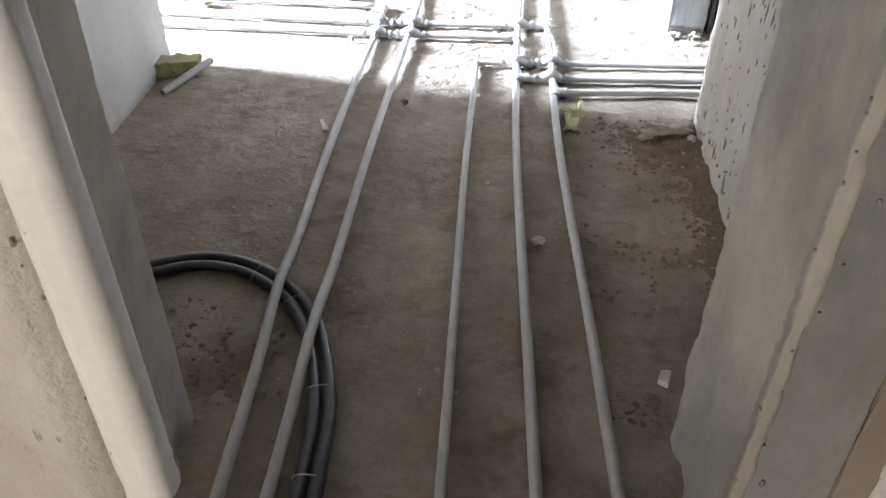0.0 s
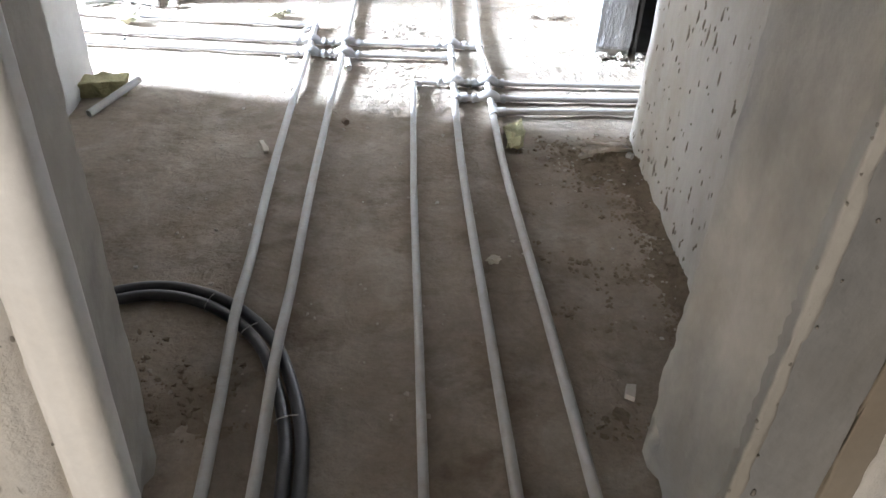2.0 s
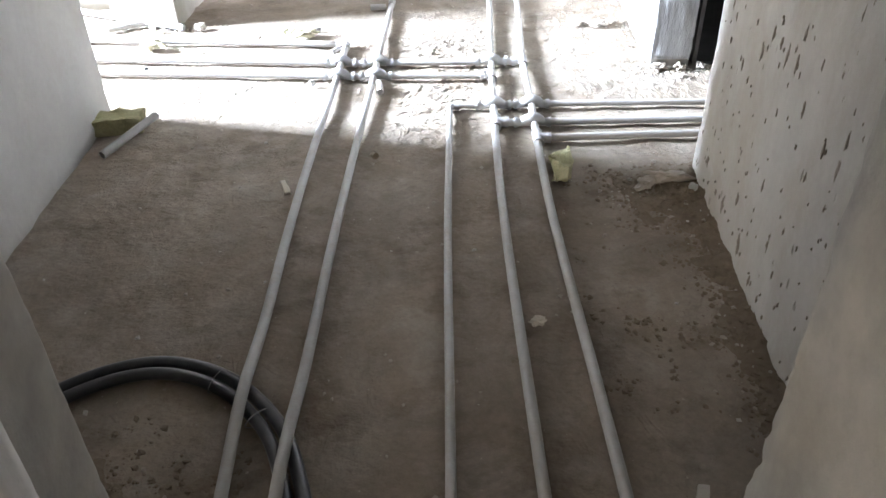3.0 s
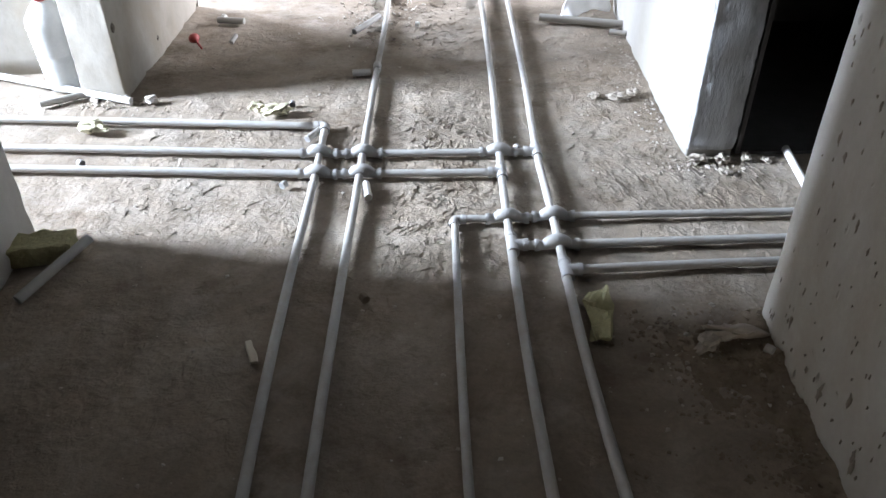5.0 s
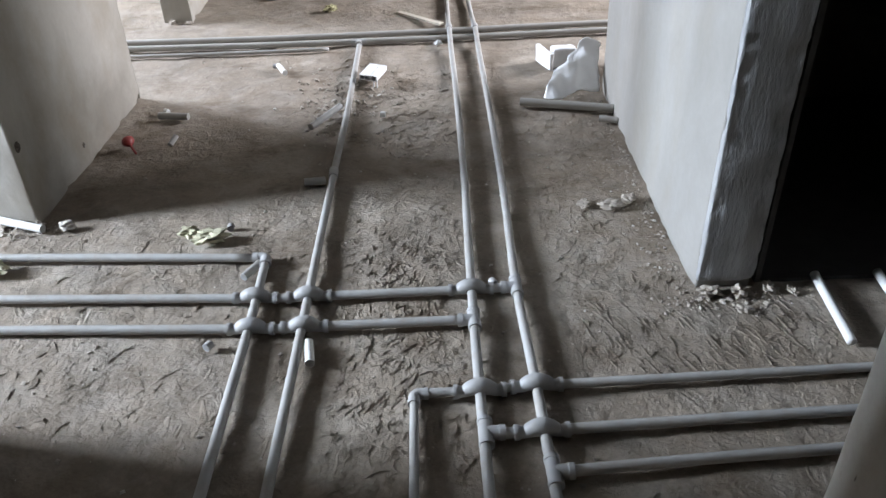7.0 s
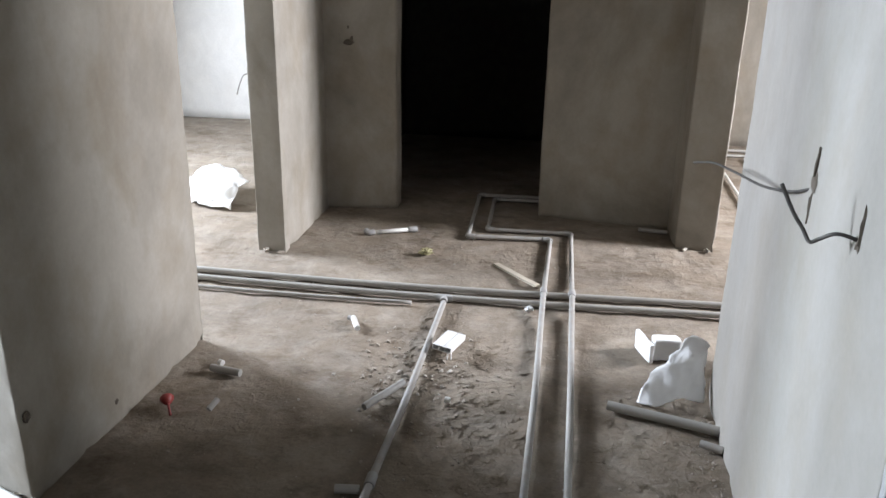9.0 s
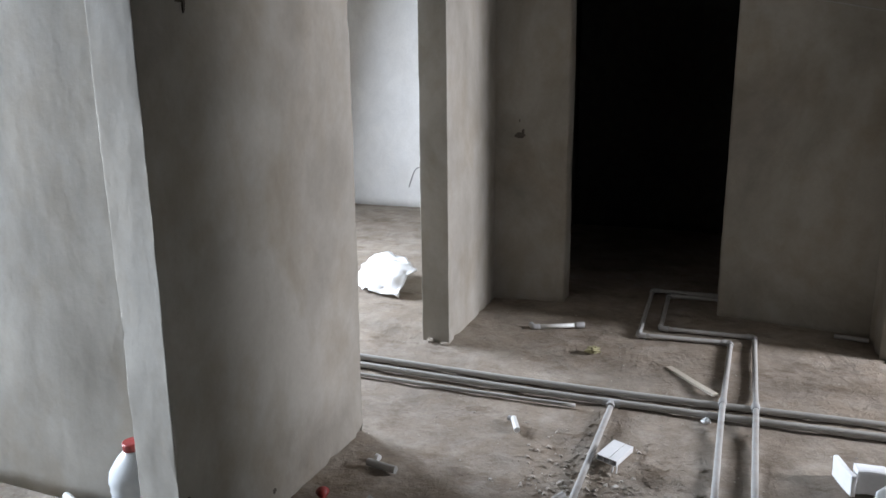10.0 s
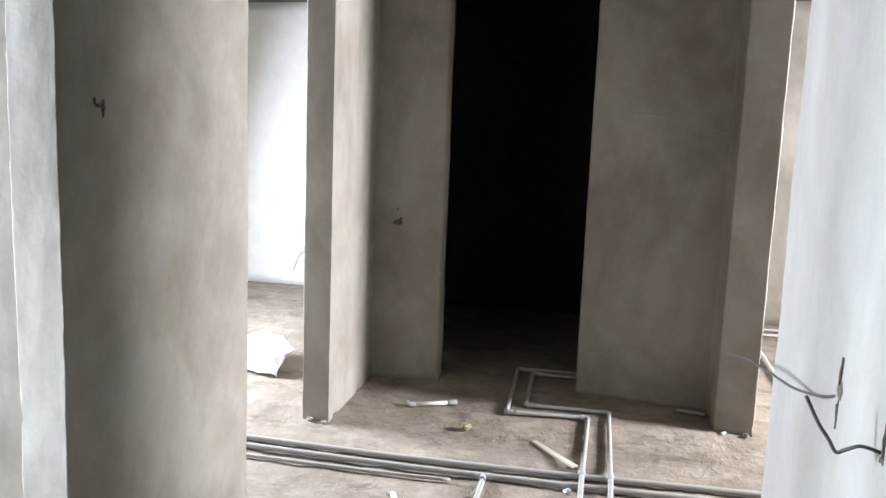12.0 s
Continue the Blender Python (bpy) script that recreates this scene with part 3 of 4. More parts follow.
def lathe(profile, seg=24):
    """A turned form round z: (radius, height) pairs."""
    verts, faces = [], []
    for r, z in profile:
        verts += [Vector((r * math.cos(2 * math.pi * k / seg), r * math.sin(2 * math.pi * k / seg), z)) for k in range(seg)]
    for i in range(len(profile) - 1):
        for k in range(seg):
            a, b = i * seg + k, i * seg + (k + 1) % seg
            faces.append((a, b, b + seg, a + seg))
    faces.append(tuple(range(seg))[::-1])
    faces.append(tuple(range(len(verts) - seg, len(verts))))
    return verts, faces


def sheet(rows, thick, crumple, seed, n=14):
    """A crumpled sheet between rows of control points, with thickness."""
    lines = [spline(r, 6) for r in rows]
    count = len(lines[0])
    cols = [spline([l[i] for l in lines], n // max(1, len(rows) - 1) + 2) for i in range(count)]
    m = len(cols[0])
    grid = [[cols[i][j] + crumple * noise.noise_vector(cols[i][j] * 17 + Vector((seed, 0, 0))) + 0.4 * crumple * noise.noise_vector(cols[i][j] * 43 + Vector((0, seed, 0))) for j in range(m)] for i in range(count)]
    bm = bmesh.new()
    vs = [[bm.verts.new(p) for p in line] for line in grid]
    for i in range(count - 1):
        for j in range(m - 1):
            bm.faces.new((vs[i][j], vs[i + 1][j], vs[i + 1][j + 1], vs[i][j + 1]))
    bmesh.ops.recalc_face_normals(bm, faces=bm.faces)
    bmesh.ops.solidify(bm, geom=bm.faces[:], thickness=thick)
    for v in bm.verts:
        v.co.z = max(v.co.z, 0.002)
    return bm


# coil of black pipe behind the doorway
coil = thing("pipe_coil", "black plastic pipe coil tied with thin ties", "pipe coil")
turn = [(0.03, 0.55), (0.0, 0.80), (-0.009, 1.03), (-0.020, 1.20), (-0.062, 1.36), (-0.130, 1.50), (-0.255, 1.615), (-0.40, 1.655), (-0.54, 1.605), (-0.66, 1.48), (-0.71, 1.33)]
for inward, z, r in ((0.0, 0.015, 0.0135), (0.031, 0.014, 0.0130)):
    pts = []
    for i, (x, y) in enumerate(turn):
        n = Vector((-0.45 - x, 1.20 - y, 0)).normalized() if i > 3 else Vector((-1, 0, 0))
        pts.append((x + n.x * inward, y + n.y * inward, z))
    v, f = sweep(spline(pts, 8), r, 12)
    link("tube", v, f, BLACK_PE, True, coil)
for x, y, a in ((-0.026, 1.04, 0), (-0.048, 1.25, 12), (-0.270, 1.600, 72), (-0.165, 1.505, 45)):
    ring = [(0.030 * math.cos(t), 0, 0.0148 + 0.0148 * math.sin(t)) for t in np.linspace(0, 2 * math.pi, 19)]
    v, f = sweep(ring, 0.0011, 6)
    ob = link("tie", v, f, TIE, True, coil, "thin grey tie")
    ob.matrix_world = pose(x, y, 0, 0, 0, a)

# mineral wool and pipe offcuts by the corridor wall's corner
single("insulation_block", block((0.155, 0.085, 0.055), 0.01, 0.012, 3.0, 3), WOOL, (-0.868, 2.735, 0), 8, "yellow-green mineral wool block by the wall corner", "insulation")
offcut((-0.856, 2.545, 0.012), (-0.751, 2.753, 0.045), 0.0125, PPR_DARK, "grey pipe offcut leaning on mineral wool")
single("insulation_scrap", block((0.055, 0.17, 0.022), 0.006, 0.03, 7.0, 3), WOOL, (0.510, 2.468, 0), -9, "flat pale yellow foam scrap beside a pipe", "insulation")
single("insulation_tuft", lump((0.09, 0.055, 0.035), 2.1, 0.7), PALE_WOOL, (-0.40, 3.545, 0), 20, "pale yellow mineral wool tuft on the floor", "insulation", "wool tufts")
single("insulation_tuft", lump((0.05, 0.04, 0.03), 5.3, 0.7), PALE_WOOL, (-0.475, 3.585, 0), 0, "small pale wool crumb on the floor", "insulation", "wool tufts")
single("insulation_tuft", lump((0.095, 0.06, 0.035), 8.4, 0.7), PALE_WOOL, (-0.985, 3.43, 0), -15, "pale wool tuft beside the pipes", "insulation", "wool tufts")
single("insulation_tuft", lump((0.07, 0.05, 0.035), 11.0, 0.7), WOOL, (-0.258, 5.826, 0), 30, "greenish wool tuft on the floor", "insulation", "wool tufts")
single("insulation_tuft", lump((0.036, 0.024, 0.016), 14.0, 0.9), WOOD, (0.388, 1.79, 0), 30, "small torn foam crumb between pipes", "insulation", "wool tufts")
single("wood_chip", block((0.017, 0.072, 0.010), 0.003, 0.007, 1.0, 2), WOOD, (-0.272, 2.365, 0), 22, "pale split wood chip on the floor", "wood chip")
single("wood_lath", block((0.030, 0.385, 0.012), 0.002, 0.002, 2.0, 2), WOOD, (0.221, 5.609, 0.004), 35, "thin pale wooden lath leaning on a pipe", "wood lath", tilt=(-4, 0))
single("plaster_chip", block((0.022, 0.04, 0.012), 0.003, 0.004, 5.0, 1), PALE_MORTAR, (0.632, 1.342, 0), -20, "small pale plaster chip on the floor", "plaster chip", "plaster chips")
single("plaster_chip", lump((0.05, 0.035, 0.025), 3.0, 0.5), PALE_MORTAR, (-0.862, 3.655, 0), 0, "small pale plaster chip beside the pier", "plaster chip", "plaster chips")
single("plaster_chip", lump((0.075, 0.05, 0.02), 6.5, 0.7), MORTAR, (0.79, 3.66, 0), 15, "broken pale plaster clump on the floor", "plaster chip", "plaster chips")
single("plaster_chip", lump((0.05, 0.035, 0.014), 9.5, 0.7), MORTAR, (0.71, 3.68, 0), 60, "broken pale plaster clump on the floor", "plaster chip", "plaster chips")
single("plaster_chip", lump((0.045, 0.045, 0.016), 12.5, 0.7), MORTAR, (0.85, 3.69, 0), 110, "broken pale plaster clump on the floor", "plaster chip", "plaster chips")
single("plaster_chip", lump((0.035, 0.03, 0.022), 15.5, 0.5), FOAM, (0.307, 5.217, 0), 0, "small white foam crumb beside the pipes", "foam crumb")

# pipe offcuts and fittings left lying
OFF = "short pipe offcut on the floor"
offcut((-0.054, 2.985, 0.013), (-0.066, 3.062, 0.013), 0.0115, PPR_WHITE, "short whitish " + OFF)
offcut((-0.272, 3.345, 0.012), (-0.238, 3.412, 0.012), 0.011, PPR, "short grey pipe offcut beside an elbow")
offcut((-0.168, 3.866, 0.015), (-0.100, 3.874, 0.015), 0.013, PPR_DARK, "grey pipe stub beside a pipe")
offcut((-0.195, 4.300, 0.014), (-0.098, 4.475, 0.020), 0.0125, PPR, "grey pipe offcut leaning on a pipe")
offcut((-0.800, 4.458, 0.015), (-0.682, 4.438, 0.015), 0.014, PPR_DARK, "grey " + OFF)
offcut((-0.690, 4.195, 0.011), (-0.675, 4.235, 0.028), 0.010, PPR_DARK, "grey pipe stub in the pier's shade")
offcut((-0.412, 4.975, 0.013), (-0.370, 4.880, 0.013), 0.012, PPR_WHITE, "whitish pipe stub with a dark open end")
offcut((0.604, 4.455, 0.018), (0.948, 4.358, 0.018), 0.0165, PPR_DARK, "grey pipe offcut lying beside the wall")
offcut((0.880, 4.286, 0.013), (0.944, 4.258, 0.013), 0.0125, PPR, "short grey pipe offcut beside the wall")
offcut((-1.62, 3.895, 0.028), (-0.925, 3.637, 0.014), 0.0125, PPR_WHITE, "long whitish pipe offcut beside the pier")
offcut((-1.235, 3.618, 0.013), (-1.105, 3.705, 0.012), 0.0125, PPR_DARK, "grey pipe offcut under a longer one")
offcut((0.865, 6.45, 0.012), (1.02, 6.425, 0.012), 0.011, PPR, "grey pipe offcut along the back wall")


def ring(at, turn, label, material=None, tilt=0):
    """A loose coupling: a short thick ring."""
    v, f = sweep([(0, 0, 0.0155), (0, -0.013, 0.0155), (0, -0.013, 0.0155), (0, 0.013, 0.0155), (0, 0.013, 0.0155), (0, 0, 0.0155)], [0.0105, 0.0105, 0.0155, 0.0155, 0.0105, 0.0105], 16, False)
    ob = link("pipe_coupling", v, f, material or PPR_FIT)
    ob.data.set_sharp_from_angle(angle=radians(40))
    ob.matrix_world = pose(*at, 0, tilt, turn) @ Matrix.Scale(0.68, 4)
    return tagged(ob, label, "pipe fitting", "loose couplings on the floor")


# The first is a brown crumb that borrows the coupling's ring shape.
ring((-0.036, 2.541, 0), 30, "small dark brown crumb on the floor, shaped as a ring", DIRT)
ring((-0.306, 3.066, 0), -30, "loose grey coupling beside the pipes")
ring((-0.358, 3.61, 0), 10, "loose grey coupling casting a shadow")
ring((-0.785, 4.508, 0), 60, "loose whitish coupling beside an offcut", PPR_WHITE)
ring((0.07, 4.40, 0), 80, "loose whitish coupling on the floor", PPR_WHITE)
ring((0.395, 3.275, 0.002), 20, "loose grey coupling beside a crossover")
ring((-0.945, 3.205, 0), 50, "loose grey coupling between the pipes")
ring((0.86, 2.345, 0.004), 40, "loose brown-dirty coupling in the debris", PPR_DARK)
ring((-0.425, 4.975, 0), 70, "loose grey coupling beside a stub")

# elbow with a stub by the dark doorway
stub = thing("pipe_stub", "whitish pipe stub with an elbow on the floor", "pipe offcut", "pipe offcuts on the floor")
v, f = hollow((-0.593, 6.076, 0.014), (-0.375, 6.185, 0.014), 0.0118)
link("pipe", v, f, PPR_WHITE, True, stub)
fitting("elbow", elbow, -0.621, 6.061, 207, stub)
fitting("socket", socket, -0.392, 6.176, 117, stub)

# ribbed hollow panel piece leaning on a pipe
panel = thing("panel_piece", "white hollow plastic panel piece leaning on a pipe", "panel piece", at=(0.005, 4.70, 0.0))
panel.matrix_world = pose(0.018, 4.783, 0.026, 0, 4, -17) @ Matrix.Diagonal((0.66, 1.08, 0.85, 1.0))
for name, x0, x1, z0, z1 in (("skin", -0.058, 0.008, 0.022, 0.026), ("skin", 0.012, 0.058, 0.022, 0.026), ("skin", -0.058, 0.058, 0.0, 0.004), ("rib", -0.058, -0.054, 0.0, 0.024), ("rib", -0.022, -0.018, 0.0, 0.024), ("rib", 0.016, 0.020, 0.0, 0.024), ("rib", 0.054, 0.058, 0.0, 0.024)):
    bm = block((x1 - x0, 0.125, z1 - z0), 0.001)
    ob = part(name, bm, PVC, panel)
    ob.matrix_local = pose((x0 + x1) / 2, 0, z0)
for dx in (0.035, 0.057):
    ob = part("leg", block((0.006, 0.006, 0.034), 0.001), PVC, panel)
    ob.matrix_local = pose(dx, -0.055, -0.034)

# crumpled sheet and foam blocks by the corridor wall
bm = sheet([[(0.672, 4.50, 0.0), (0.685, 4.53, 0.05), (0.72, 4.58, 0.085)],
            [(0.735, 4.475, 0.0), (0.745, 4.55, 0.075), (0.790, 4.63, 0.130)],
            [(0.80, 4.50, 0.02), (0.825, 4.60, 0.110), (0.850, 4.70, 0.178)],
            [(0.885, 4.53, 0.015), (0.905, 4.62, 0.085), (0.912, 4.70, 0.145)]], 0.003, 0.016, 4.0)
single("crumpled_sheet", bm, FILM, (0.040, 0.02, 0), 0, "crumpled milky plastic foam sheet beside the wall", "foam sheet", smooth=True)
single("foam_block", block((0.018, 0.145, 0.075), 0.005, 0.004, 2.0, 2), FILM, (0.760, 4.89, 0), 18, "white foam block beside the sheet", "foam block", "foam blocks")
single("foam_block", block((0.100, 0.060, 0.085), 0.008, 0.005, 6.0, 2), FILM, (0.838, 4.880, 0), 8, "white foam block beside the sheet", "foam block", "foam blocks")
bm = sheet([[(-2.0, 6.72, 0.0), (-1.95, 6.80, 0.10), (-1.9, 6.95, 0.12)],
            [(-1.80, 6.45, 0.02), (-1.75, 6.6, 0.17), (-1.72, 6.8, 0.16)],
            [(-1.54, 6.40, 0.0), (-1.53, 6.48, 0.12), (-1.50, 6.6, 0.12)]], 0.004, 0.03, 9.0)
single("crumpled_sheet", bm, FILM, (0.01, -0.07, 0), 0, "crumpled white plastic sheet on the bright room's floor", "foam sheet", smooth=True)

# water bottle by the pier
bottle = thing("bottle", "large milky plastic bottle with a red cap", "bottle")
bottle.matrix_world = pose(-1.196, 3.812, 0.004, 4, -2, 0) @ Matrix.Diagonal((1.1, 1.1, 1.05, 1.0))
prof = [(0.045, 0.004), (0.066, 0.0), (0.073, 0.012)]
for i in range(9):
    z = 0.03 + i * 0.021
    prof += [(0.074, z), (0.0705 if i != 4 else 0.064, z + 0.0105)]
prof += [(0.074, 0.225), (0.068, 0.25), (0.045, 0.285), (0.026, 0.302), (0.021, 0.306), (0.021, 0.318)]
v, f = lathe(prof, 28)
link("body", v, f, BOTTLE, True, bottle)
v, f = lathe([(0.0235, 0.307), (0.0245, 0.309), (0.0245, 0.327), (0.022, 0.33)], 20)
link("cap", v, f, RED, False, bottle, "red screw cap")

# red funnel-like plug by the pier
plug = thing("pipe_plug", "red plastic plug with a thin stem by the pier", "plug")
plug.matrix_world = look((-0.800, 4.148, 0.006), (-0.868, 4.25, 0.035)) @ pose(0, 0, 0, 180, 0, 0) @ Matrix.Scale(0.68, 4)
v, f = lathe([(0.006, 0.0), (0.006, 0.075), (0.010, 0.08)], 12)
link("stem", v, f, RED, True, plug)
v, f = lathe([(0.010, 0.078), (0.024, 0.10), (0.034, 0.118), (0.033, 0.121), (0.02, 0.11)], 18)
link("head", v, f, RED, True, plug)

# cables torn out of the corridor wall
outlet = thing("cable_outlet", "dark cables sticking out of a gouged wall hole", "cable")
v, f = sweep(spline([(0.955, 3.85, 0.96), (0.934, 3.890, 0.937), (0.923, 3.970, 0.910), (0.892, 4.100, 0.887), (0.869, 4.320, 0.868), (0.853, 4.550, 0.840), (0.836, 4.780, 0.787)], 8), 0.0036, 8)
link("cable", v, f, CABLE, True, outlet)
v, f = sweep(spline([(0.945, 3.53, 0.925), (0.919, 3.535, 0.938), (0.886, 3.540, 0.945), (0.864, 3.555, 0.929), (0.849, 3.560, 0.921), (0.836, 3.570, 0.943), (0.816, 3.575, 0.972), (0.791, 3.585, 1.021)], 8), 0.0038, 8)
link("cable", v, f, CABLE, True, outlet)
for y, z, sy, sz, seed in ((3.845, 0.965, 0.030, 0.042, 1.0), (3.850, 1.010, 0.004, 0.085, 2.0), (3.852, 0.912, 0.004, 0.075, 3.0), (3.525, 0.930, 0.014, 0.028, 4.0), (3.520, 0.970, 0.005, 0.07, 5.0)):
    bm = lump((0.012, sy, sz), seed, 0.6, 2)
    ob = part("gouge", bm, DARK_HOLE, outlet, "dark gouged hole")
    ob.matrix_world = pose(0.913 + (y - 3.235) * 0.031, y, z - sz / 2)


def wall_mark(at, sizes, label, turn=0):
    """A dark gouge or outlet hole in plaster, with its ragged smears."""
    t = thing("wall_hole", label, "wall hole", "holes in the plaster", at)
    for i, (dx, dz, sx, sz) in enumerate(sizes):
        ob = part("gouge", lump((sx, 0.008, sz), at[0] * 9 + i, 0.6, 2), DARK_HOLE, t)
        ob.matrix_local = pose(0, 0, 0, 0, 0, turn) @ pose(dx, 0, dz)
    return t


wall_mark((-0.853, 6.578, 0.968), ((0, 0, 0.055, 0.034), (0.02, 0.02, 0.016, 0.036), (0.0, 0.09, 0.008, 0.02)), "small dark outlet hole in beige plaster", 7)
wall_mark((-0.954, 3.860, 1.525), ((0, 0, 0.010, 0.05), (-0.018, 0.022, 0.024, 0.010), (-0.036, 0.030, 0.008, 0.022)), "dark gouge with a wire stub in plaster", 90)
wall_mark((-0.955, 3.712, 0.235), ((0, 0, 0.028, 0.035),), "dark notch in the pier's corner", 90)
wall_mark((-0.951, 4.10, 0.06), ((0, 0, 0.02, 0.02),), "small dark notch near the pier's foot", 90)
wire = tagged(link("cable", *sweep(spline([(0.545, 6.610, 1.692), (0.71, 6.582, 1.663), (0.89, 6.552, 1.623), (1.055, 6.524, 1.586)], 6), 0.0035, 6), PPR_DARK), "thin grey cable along the plastered wall", "cable")

stub_wire = [(-1.118, 5.740, 0.895), (-1.140, 5.722, 0.885), (-1.158, 5.715, 0.845), (-1.176, 5.716, 0.795)]
tagged(link("cable", *sweep(spline(stub_wire, 6), 0.003, 6), PPR_DARK), "thin grey wire stub on the pier's edge", "cable")

# pits in the corridor wall's plaster
rnd = random.Random(11)
pits = []
for i in range(330):
    y, z = 1.3 + 1.15 * rnd.random(), rnd.random() ** 1.2 * 1.1 + 0.02
    x = 0.838 + (0.890 - 0.838) * (y - 1.2) / 1.285
    big = rnd.random() ** 7
    bm = lump((0.004, 0.0028 + 0.009 * big, 0.005 + 0.032 * big + 0.009 * rnd.random()), i * 1.3, 1.0, 2)
    vs = [(v.co + Vector((x - 0.0005, y, z))) for v in bm.verts]
    pits.append((vs, [tuple(v.index for v in f.verts) for f in bm.faces]))
    bm.free()
v, f = merged(*pits)
tagged(link("plaster_pits", v, f, PIT), "dark pits and gouges in white plaster", "plaster pits", kind="stuff")


# chips knocked out of the doorway's edges
knocks = []
for i in range(60):
    z = rnd.uniform(0.03, 1.5)
    big = rnd.random() ** 4
    if i % 3:
        x, y = 0.610 + rnd.random() ** 2 * 0.05, 0.889
    else:
        x, y = -0.342 + rnd.gauss(0, 0.012), 0.985
    bm = lump((0.003 + 0.007 * big, 0.004, 0.004 + 0.016 * big), 50 + i * 1.7, 0.8, 2)
    knocks.append(([v.co + Vector((x, y, z)) for v in bm.verts], [tuple(v.index for v in f.verts) for f in bm.faces]))
    bm.free()
v, f = merged(*knocks)
tagged(link("plaster_knocks", v, f, KNOCK), "small chips knocked out of the doorway's plaster edges", "plaster pits", kind="stuff")


# mortar trails and crumbs on the floor
def trail(x, y, a, length, bend, w, h):
    """A low ridge of mortar, bent and tapering."""
    verts, faces = [], []
    n = 6
    for i in range(n + 1):
        t = i / n
        ang = a + bend * (t - 0.5)
        x += math.cos(ang) * length / n
        y += math.sin(ang) * length / n
        s = math.sin(math.pi * (0.08 + 0.84 * t)) * (0.8 + 0.4 * rnd.random())
        px, py = -math.sin(ang) * w * s, math.cos(ang) * w * s
        z = floor_height(x, y)
        verts += [Vector((x + px, y + py, z - 0.002)), Vector((x + px * 0.2, y + py * 0.2, z + h * s)), Vector((x - px, y - py, z - 0.002))]
    for i in range(n):
        for k in range(2):
            q = i * 3 + k
            faces.append((q, q + 1, q + 4, q + 3))
    return verts, faces


def clear(x, y):
    return -0.90 < x < 0.86 or 2.6 < y < 3.2


trails = []
for i in range(1900):
    zone = rnd.random()
    if zone < 0.38:
        x, y = rnd.gauss(0.20, 0.20), rnd.uniform(2.62, 3.5)
    elif zone < 0.58:
        x, y = rnd.uniform(-0.05, 0.33), rnd.uniform(3.3, 4.9)
    elif zone < 0.74:
        x, y = rnd.uniform(0.5, 0.88), rnd.uniform(3.2, 4.6)
    elif zone < 0.80:
        x, y = rnd.gauss(-0.08, 0.13), rnd.gauss(4.6, 0.22)
    elif zone < 0.90:
        x, y = rnd.uniform(-0.8, -0.1), rnd.uniform(2.8, 3.7)
    else:
        x, y = rnd.uniform(-0.5, 0.8), rnd.uniform(1.4, 2.7)
    if not clear(x, y):
        continue
    k = 0.8 if y < 2.6 else 1.0 if y < 4.2 or x > 0.3 else 1.25
    trails.append(trail(x, y, rnd.gauss(1.2, 0.9), rnd.uniform(0.015, 0.06), rnd.gauss(0, 1.6), rnd.uniform(0.0014, 0.0036), rnd.uniform(0.0014, 0.0036) * k))
for i in range(170):
    x, y = rnd.uniform(0.62, 1.22), rnd.uniform(2.9, 3.2)
    trails.append(trail(x, y - 0.04, 1.95 + rnd.gauss(0, 0.12), rnd.uniform(0.03, 0.10), rnd.gauss(0, 0.4), 0.003, rnd.uniform(0.001, 0.003)))
v, f = merged(*trails)
tagged(link("mortar_trails", v, f, SCREED), "thin dried mortar ridges smeared over the screed", "mortar trails", kind="stuff")


def crumb(x, y, s):
    z = floor_height(x, y)
    pts = [Vector((1, 0, 0)), Vector((-0.5, 0.87, 0)), Vector((-0.5, -0.87, 0)), Vector((0.4, 0.5, 0.9)), Vector((-0.6, 0.0, 0.8)), Vector((0.4, -0.5, 0.75))]
    a = rnd.uniform(0, 6.3)
    c0, s0 = math.cos(a), math.sin(a)
    out = []
    for p in pts:
        k = s * rnd.uniform(0.6, 1.3)
        out.append(Vector((x + k * (p.x * c0 - p.y * s0), y + k * (p.x * s0 + p.y * c0), z - 0.001 + k * p.z * 0.8)))
    return out, [(0, 2, 1), (0, 1, 3), (1, 4, 3), (1, 2, 4), (2, 5, 4), (2, 0, 5), (0, 3, 5), (3, 4, 5)]


crumbs, pale, dirt = [], [], []
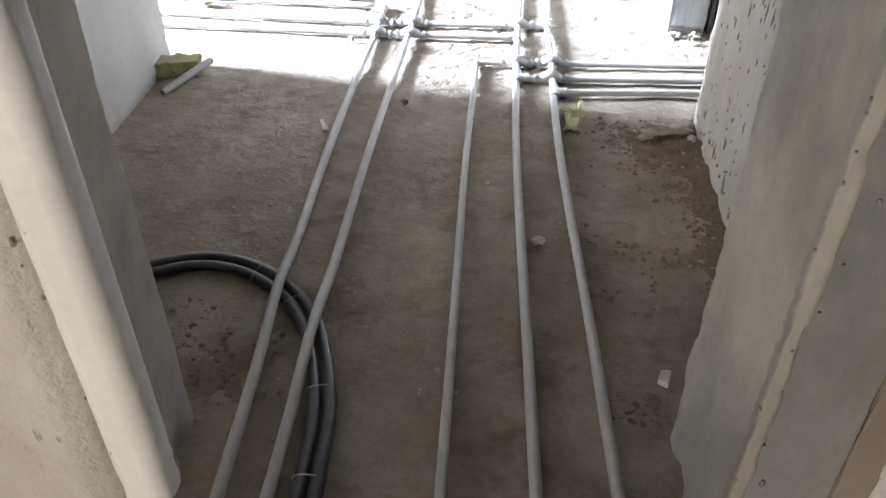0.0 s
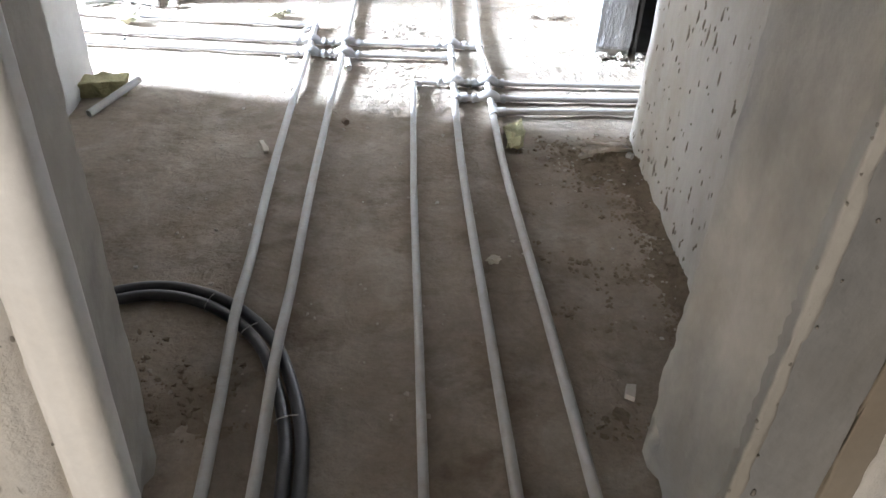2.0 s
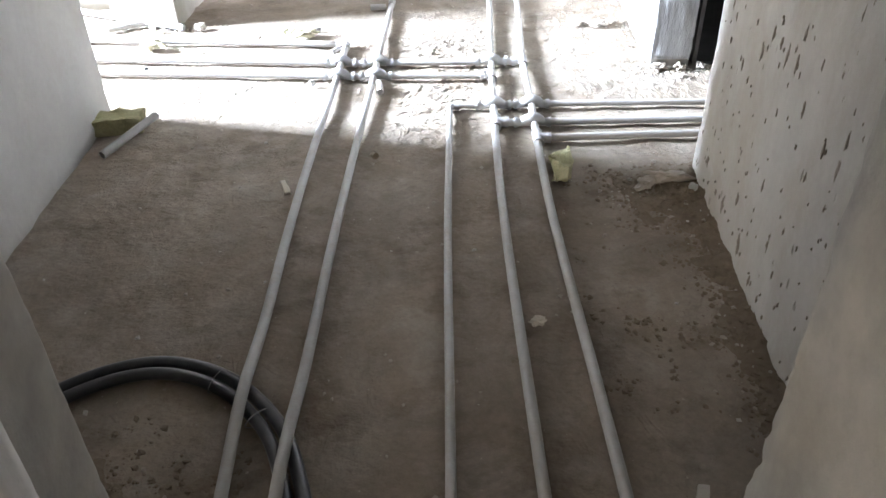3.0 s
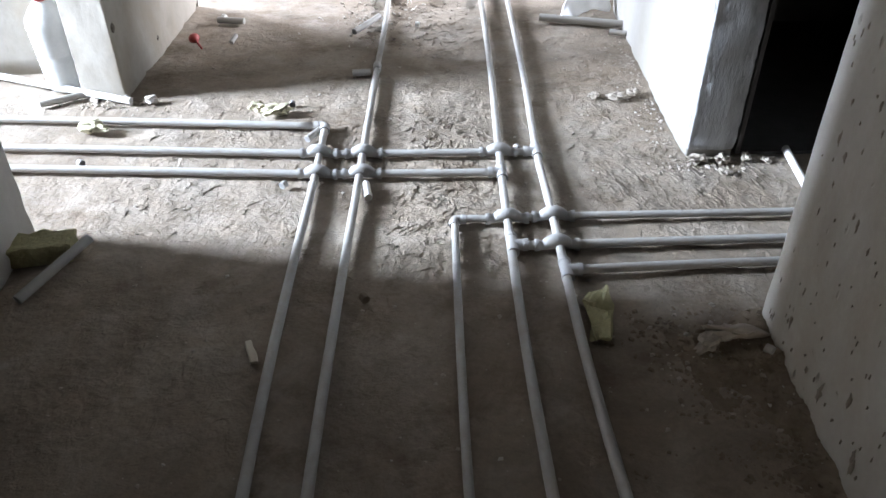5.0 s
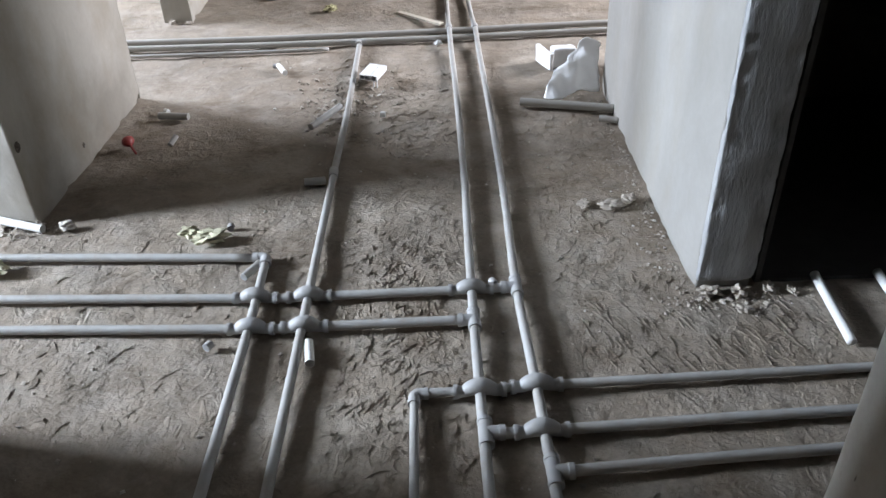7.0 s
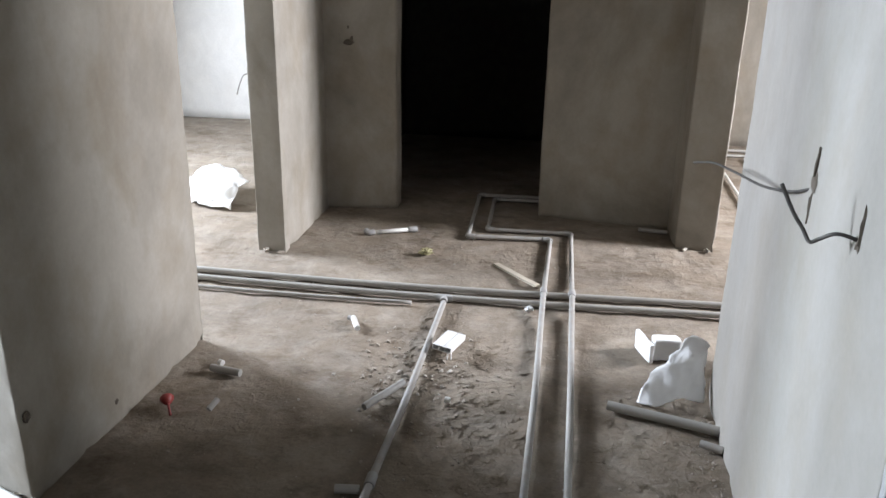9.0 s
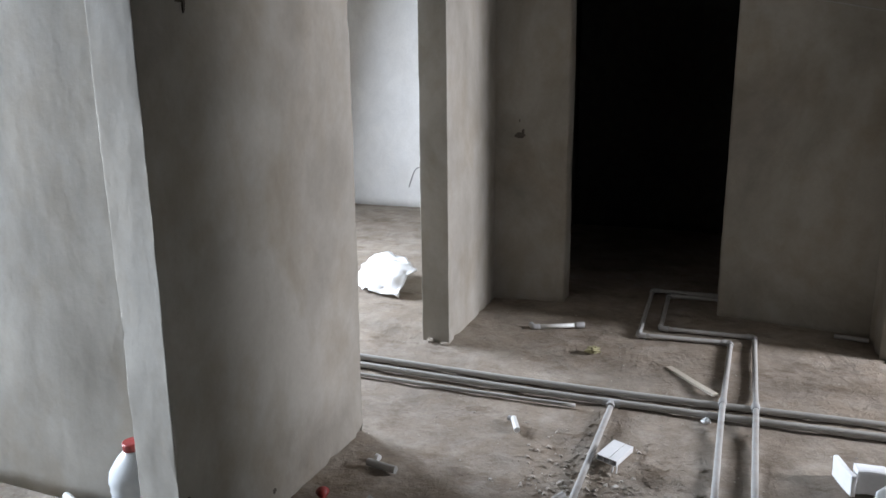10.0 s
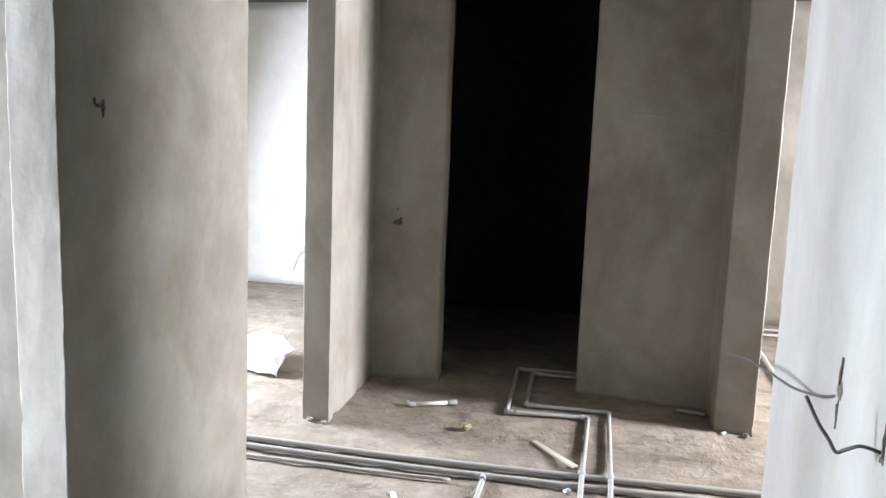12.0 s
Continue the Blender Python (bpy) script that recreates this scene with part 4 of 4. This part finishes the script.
for i in range(5600):
    zone = rnd.random()
    s = 0.0016 + 0.0065 * rnd.random() ** 4
    if zone < 0.22:
        y = rnd.uniform(1.25, 2.48)
        x = 0.835 + (y - 1.2) * 0.04 - abs(rnd.gauss(0, 0.045)) - 0.002
        s *= 1.3
    elif zone < 0.34:
        x, y = rnd.gauss(0.74, 0.08), rnd.gauss(2.34, 0.08)
        s *= 1.3
    elif zone < 0.385:
        x, y = rnd.gauss(1.0, 0.08), rnd.gauss(3.185, 0.03)
        s *= 1.25
    elif zone < 0.50:
        y = rnd.uniform(3.3, 4.5)
        x = 0.908 + (y - 3.235) * 0.031 - abs(rnd.gauss(0, 0.05))
        s *= 1.0
    elif zone < 0.525:
        x, y = rnd.gauss(-1.0, 0.09), rnd.gauss(3.65, 0.03)
        s *= 1.6
    elif zone < 0.64:
        x, y = rnd.gauss(-0.10, 0.10), rnd.gauss(4.55, 0.16)
        s *= 1.6
    else:
        x, y = rnd.uniform(-0.85, 0.85), rnd.uniform(1.25, 6.4)
    if x > 0.84 + max(0, 0.04 * (y - 1.2)) and y < 2.5 or (0.9 + (y - 3.235) * 0.031 < x and 3.22 < y < 4.6):
        continue
    (dirt if zone < 0.34 and rnd.random() < 0.8 else pale if rnd.random() < 0.13 else crumbs).append(crumb(x, y, s))
v, f = merged(*crumbs)
tagged(link("mortar_crumbs", v, f, MORTAR, False), "brown mortar crumbs strewn on the screed", "mortar crumbs", kind="stuff")
v, f = merged(*pale)
tagged(link("plaster_crumbs", v, f, PALE_MORTAR, False), "pale plaster crumbs strewn on the screed", "plaster crumbs", kind="stuff")

v, f = merged(*dirt)
tagged(link("dirt_crumbs", v, f, DIRT, False), "dark brown crumbly dirt along the wall's foot", "dirt crumbs", kind="stuff")

# low, crumbly heaps of dirt swept against the wall's foot and behind the jamb
def dirt_patch(x0, x1, y0, y1, middle, height, seed, count, label):
    """A thin uneven layer of dirt with crumbs on it that runs out into the screed. middle: (x, y) -> 0..1, where it lies thick."""
    def rise(x, y):
        q = Vector((x, y, seed))
        cover = middle(x, y) - 0.45 + 0.55 * noise.noise(q * 6) + 0.5 * noise.noise(q * 19)
        return cover, height * (max(-0.6, min(1.0, cover)) + 0.5 * max(0.0, cover) * (noise.noise(q * 34) + 0.7 * noise.noise(q * 71))) - 0.001

    step = 0.012
    nx, ny = int((x1 - x0) / step), int((y1 - y0) / step)
    w = nx + 1
    verts = [Vector((x0 + i * step, y0 + j * step, floor_height(x0 + i * step, y0 + j * step) + rise(x0 + i * step, y0 + j * step)[1])) for j in range(ny + 1) for i in range(w)]
    faces = [(j * w + i, j * w + i + 1, (j + 1) * w + i + 1, (j + 1) * w + i) for j in range(ny) for i in range(nx)]
    tagged(link("dirt_layer", verts, faces, DIRT, False), label, "dirt", kind="stuff")
    bits = []
    for i in range(count):
        x, y = rnd.uniform(x0, x1), rnd.uniform(y0, y1)
        cover, z = rise(x, y)
        if cover > -0.25:
            v, f = crumb(x, y, 0.0022 + 0.008 * rnd.random() ** 3)
            bits.append(([p + Vector((0, 0, max(0.0, z))) for p in v], f))
    tagged(link("dirt_clods", *merged(*bits), DIRT, False), "small brown clods of dirt on the screed", "dirt clods", kind="stuff")


def along_wall(x, y):
    edge = 0.838 + (y - 1.2) * 0.04 - x
    return max(0.0, 1.0 - edge / 0.11) + 0.9 * math.exp(-((x - 0.74) / 0.11) ** 2 - ((y - 2.30) / 0.13) ** 2)


def behind_jamb(x, y):
    return 1.05 * math.exp(-((x + 0.40) / 0.16) ** 2 - ((y - 1.27) / 0.13) ** 2)


dirt_patch(0.50, 0.90, 1.22, 2.50, along_wall, 0.012, 2.0, 3600, "brown crumbly dirt lying along the wall's foot")
dirt_patch(-0.75, -0.12, 1.20, 1.62, behind_jamb, 0.010, 5.0, 1500, "brown crumbly dirt behind the doorway jamb")

# broken mortar heap at the foot of the corridor wall and of the raw wall end
for i, (x, y, sx, sy, sz, m) in enumerate(((0.80, 2.405, 0.16, 0.06, 0.045, MORTAR), (0.735, 2.375, 0.11, 0.055, 0.035, MORTAR), (0.78, 2.30, 0.05, 0.04, 0.018, DIRT), (0.84, 2.33, 0.04, 0.05, 0.022, DIRT), (0.70, 2.29, 0.045, 0.03, 0.014, DIRT), (0.735, 2.20, 0.05, 0.03, 0.014, DIRT), (0.82, 2.15, 0.04, 0.05, 0.018, DIRT), (0.83, 1.95, 0.03, 0.05, 0.02, DIRT), (0.825, 1.75, 0.03, 0.06, 0.02, DIRT), (0.60, 1.28, 0.04, 0.05, 0.015, DIRT), (-0.955, 3.672, 0.05, 0.03, 0.03, PALE_MORTAR), (-1.01, 3.675, 0.06, 0.035, 0.035, PALE_MORTAR), (-1.07, 3.68, 0.05, 0.03, 0.02, MORTAR), (-1.07, 5.705, 0.05, 0.03, 0.03, MORTAR), (-0.985, 5.695, 0.05, 0.03, 0.025, MORTAR), (1.085, 6.18, 0.06, 0.03, 0.02, PALE_MORTAR), (1.195, 6.165, 0.06, 0.03, 0.03, PALE_MORTAR), (-0.30, 1.17, 0.05, 0.04, 0.03, MORTAR),
                                           (0.945, 3.205, 0.07, 0.05, 0.04, MORTAR), (1.02, 3.20, 0.06, 0.05, 0.035, MORTAR), (1.10, 3.215, 0.06, 0.04, 0.03, MORTAR), (1.16, 3.20, 0.04, 0.03, 0.02, MORTAR), (1.01, 3.13, 0.05, 0.04, 0.02, MORTAR))):
    single("mortar_lump", lump((sx * 0.72, sy * 0.72, sz * 0.6), 20 + i * 2.7, 0.9, 3), m, (x, y, -0.004), i * 40, "broken mortar lump at the wall's foot", "mortar lump", "mortar lumps")
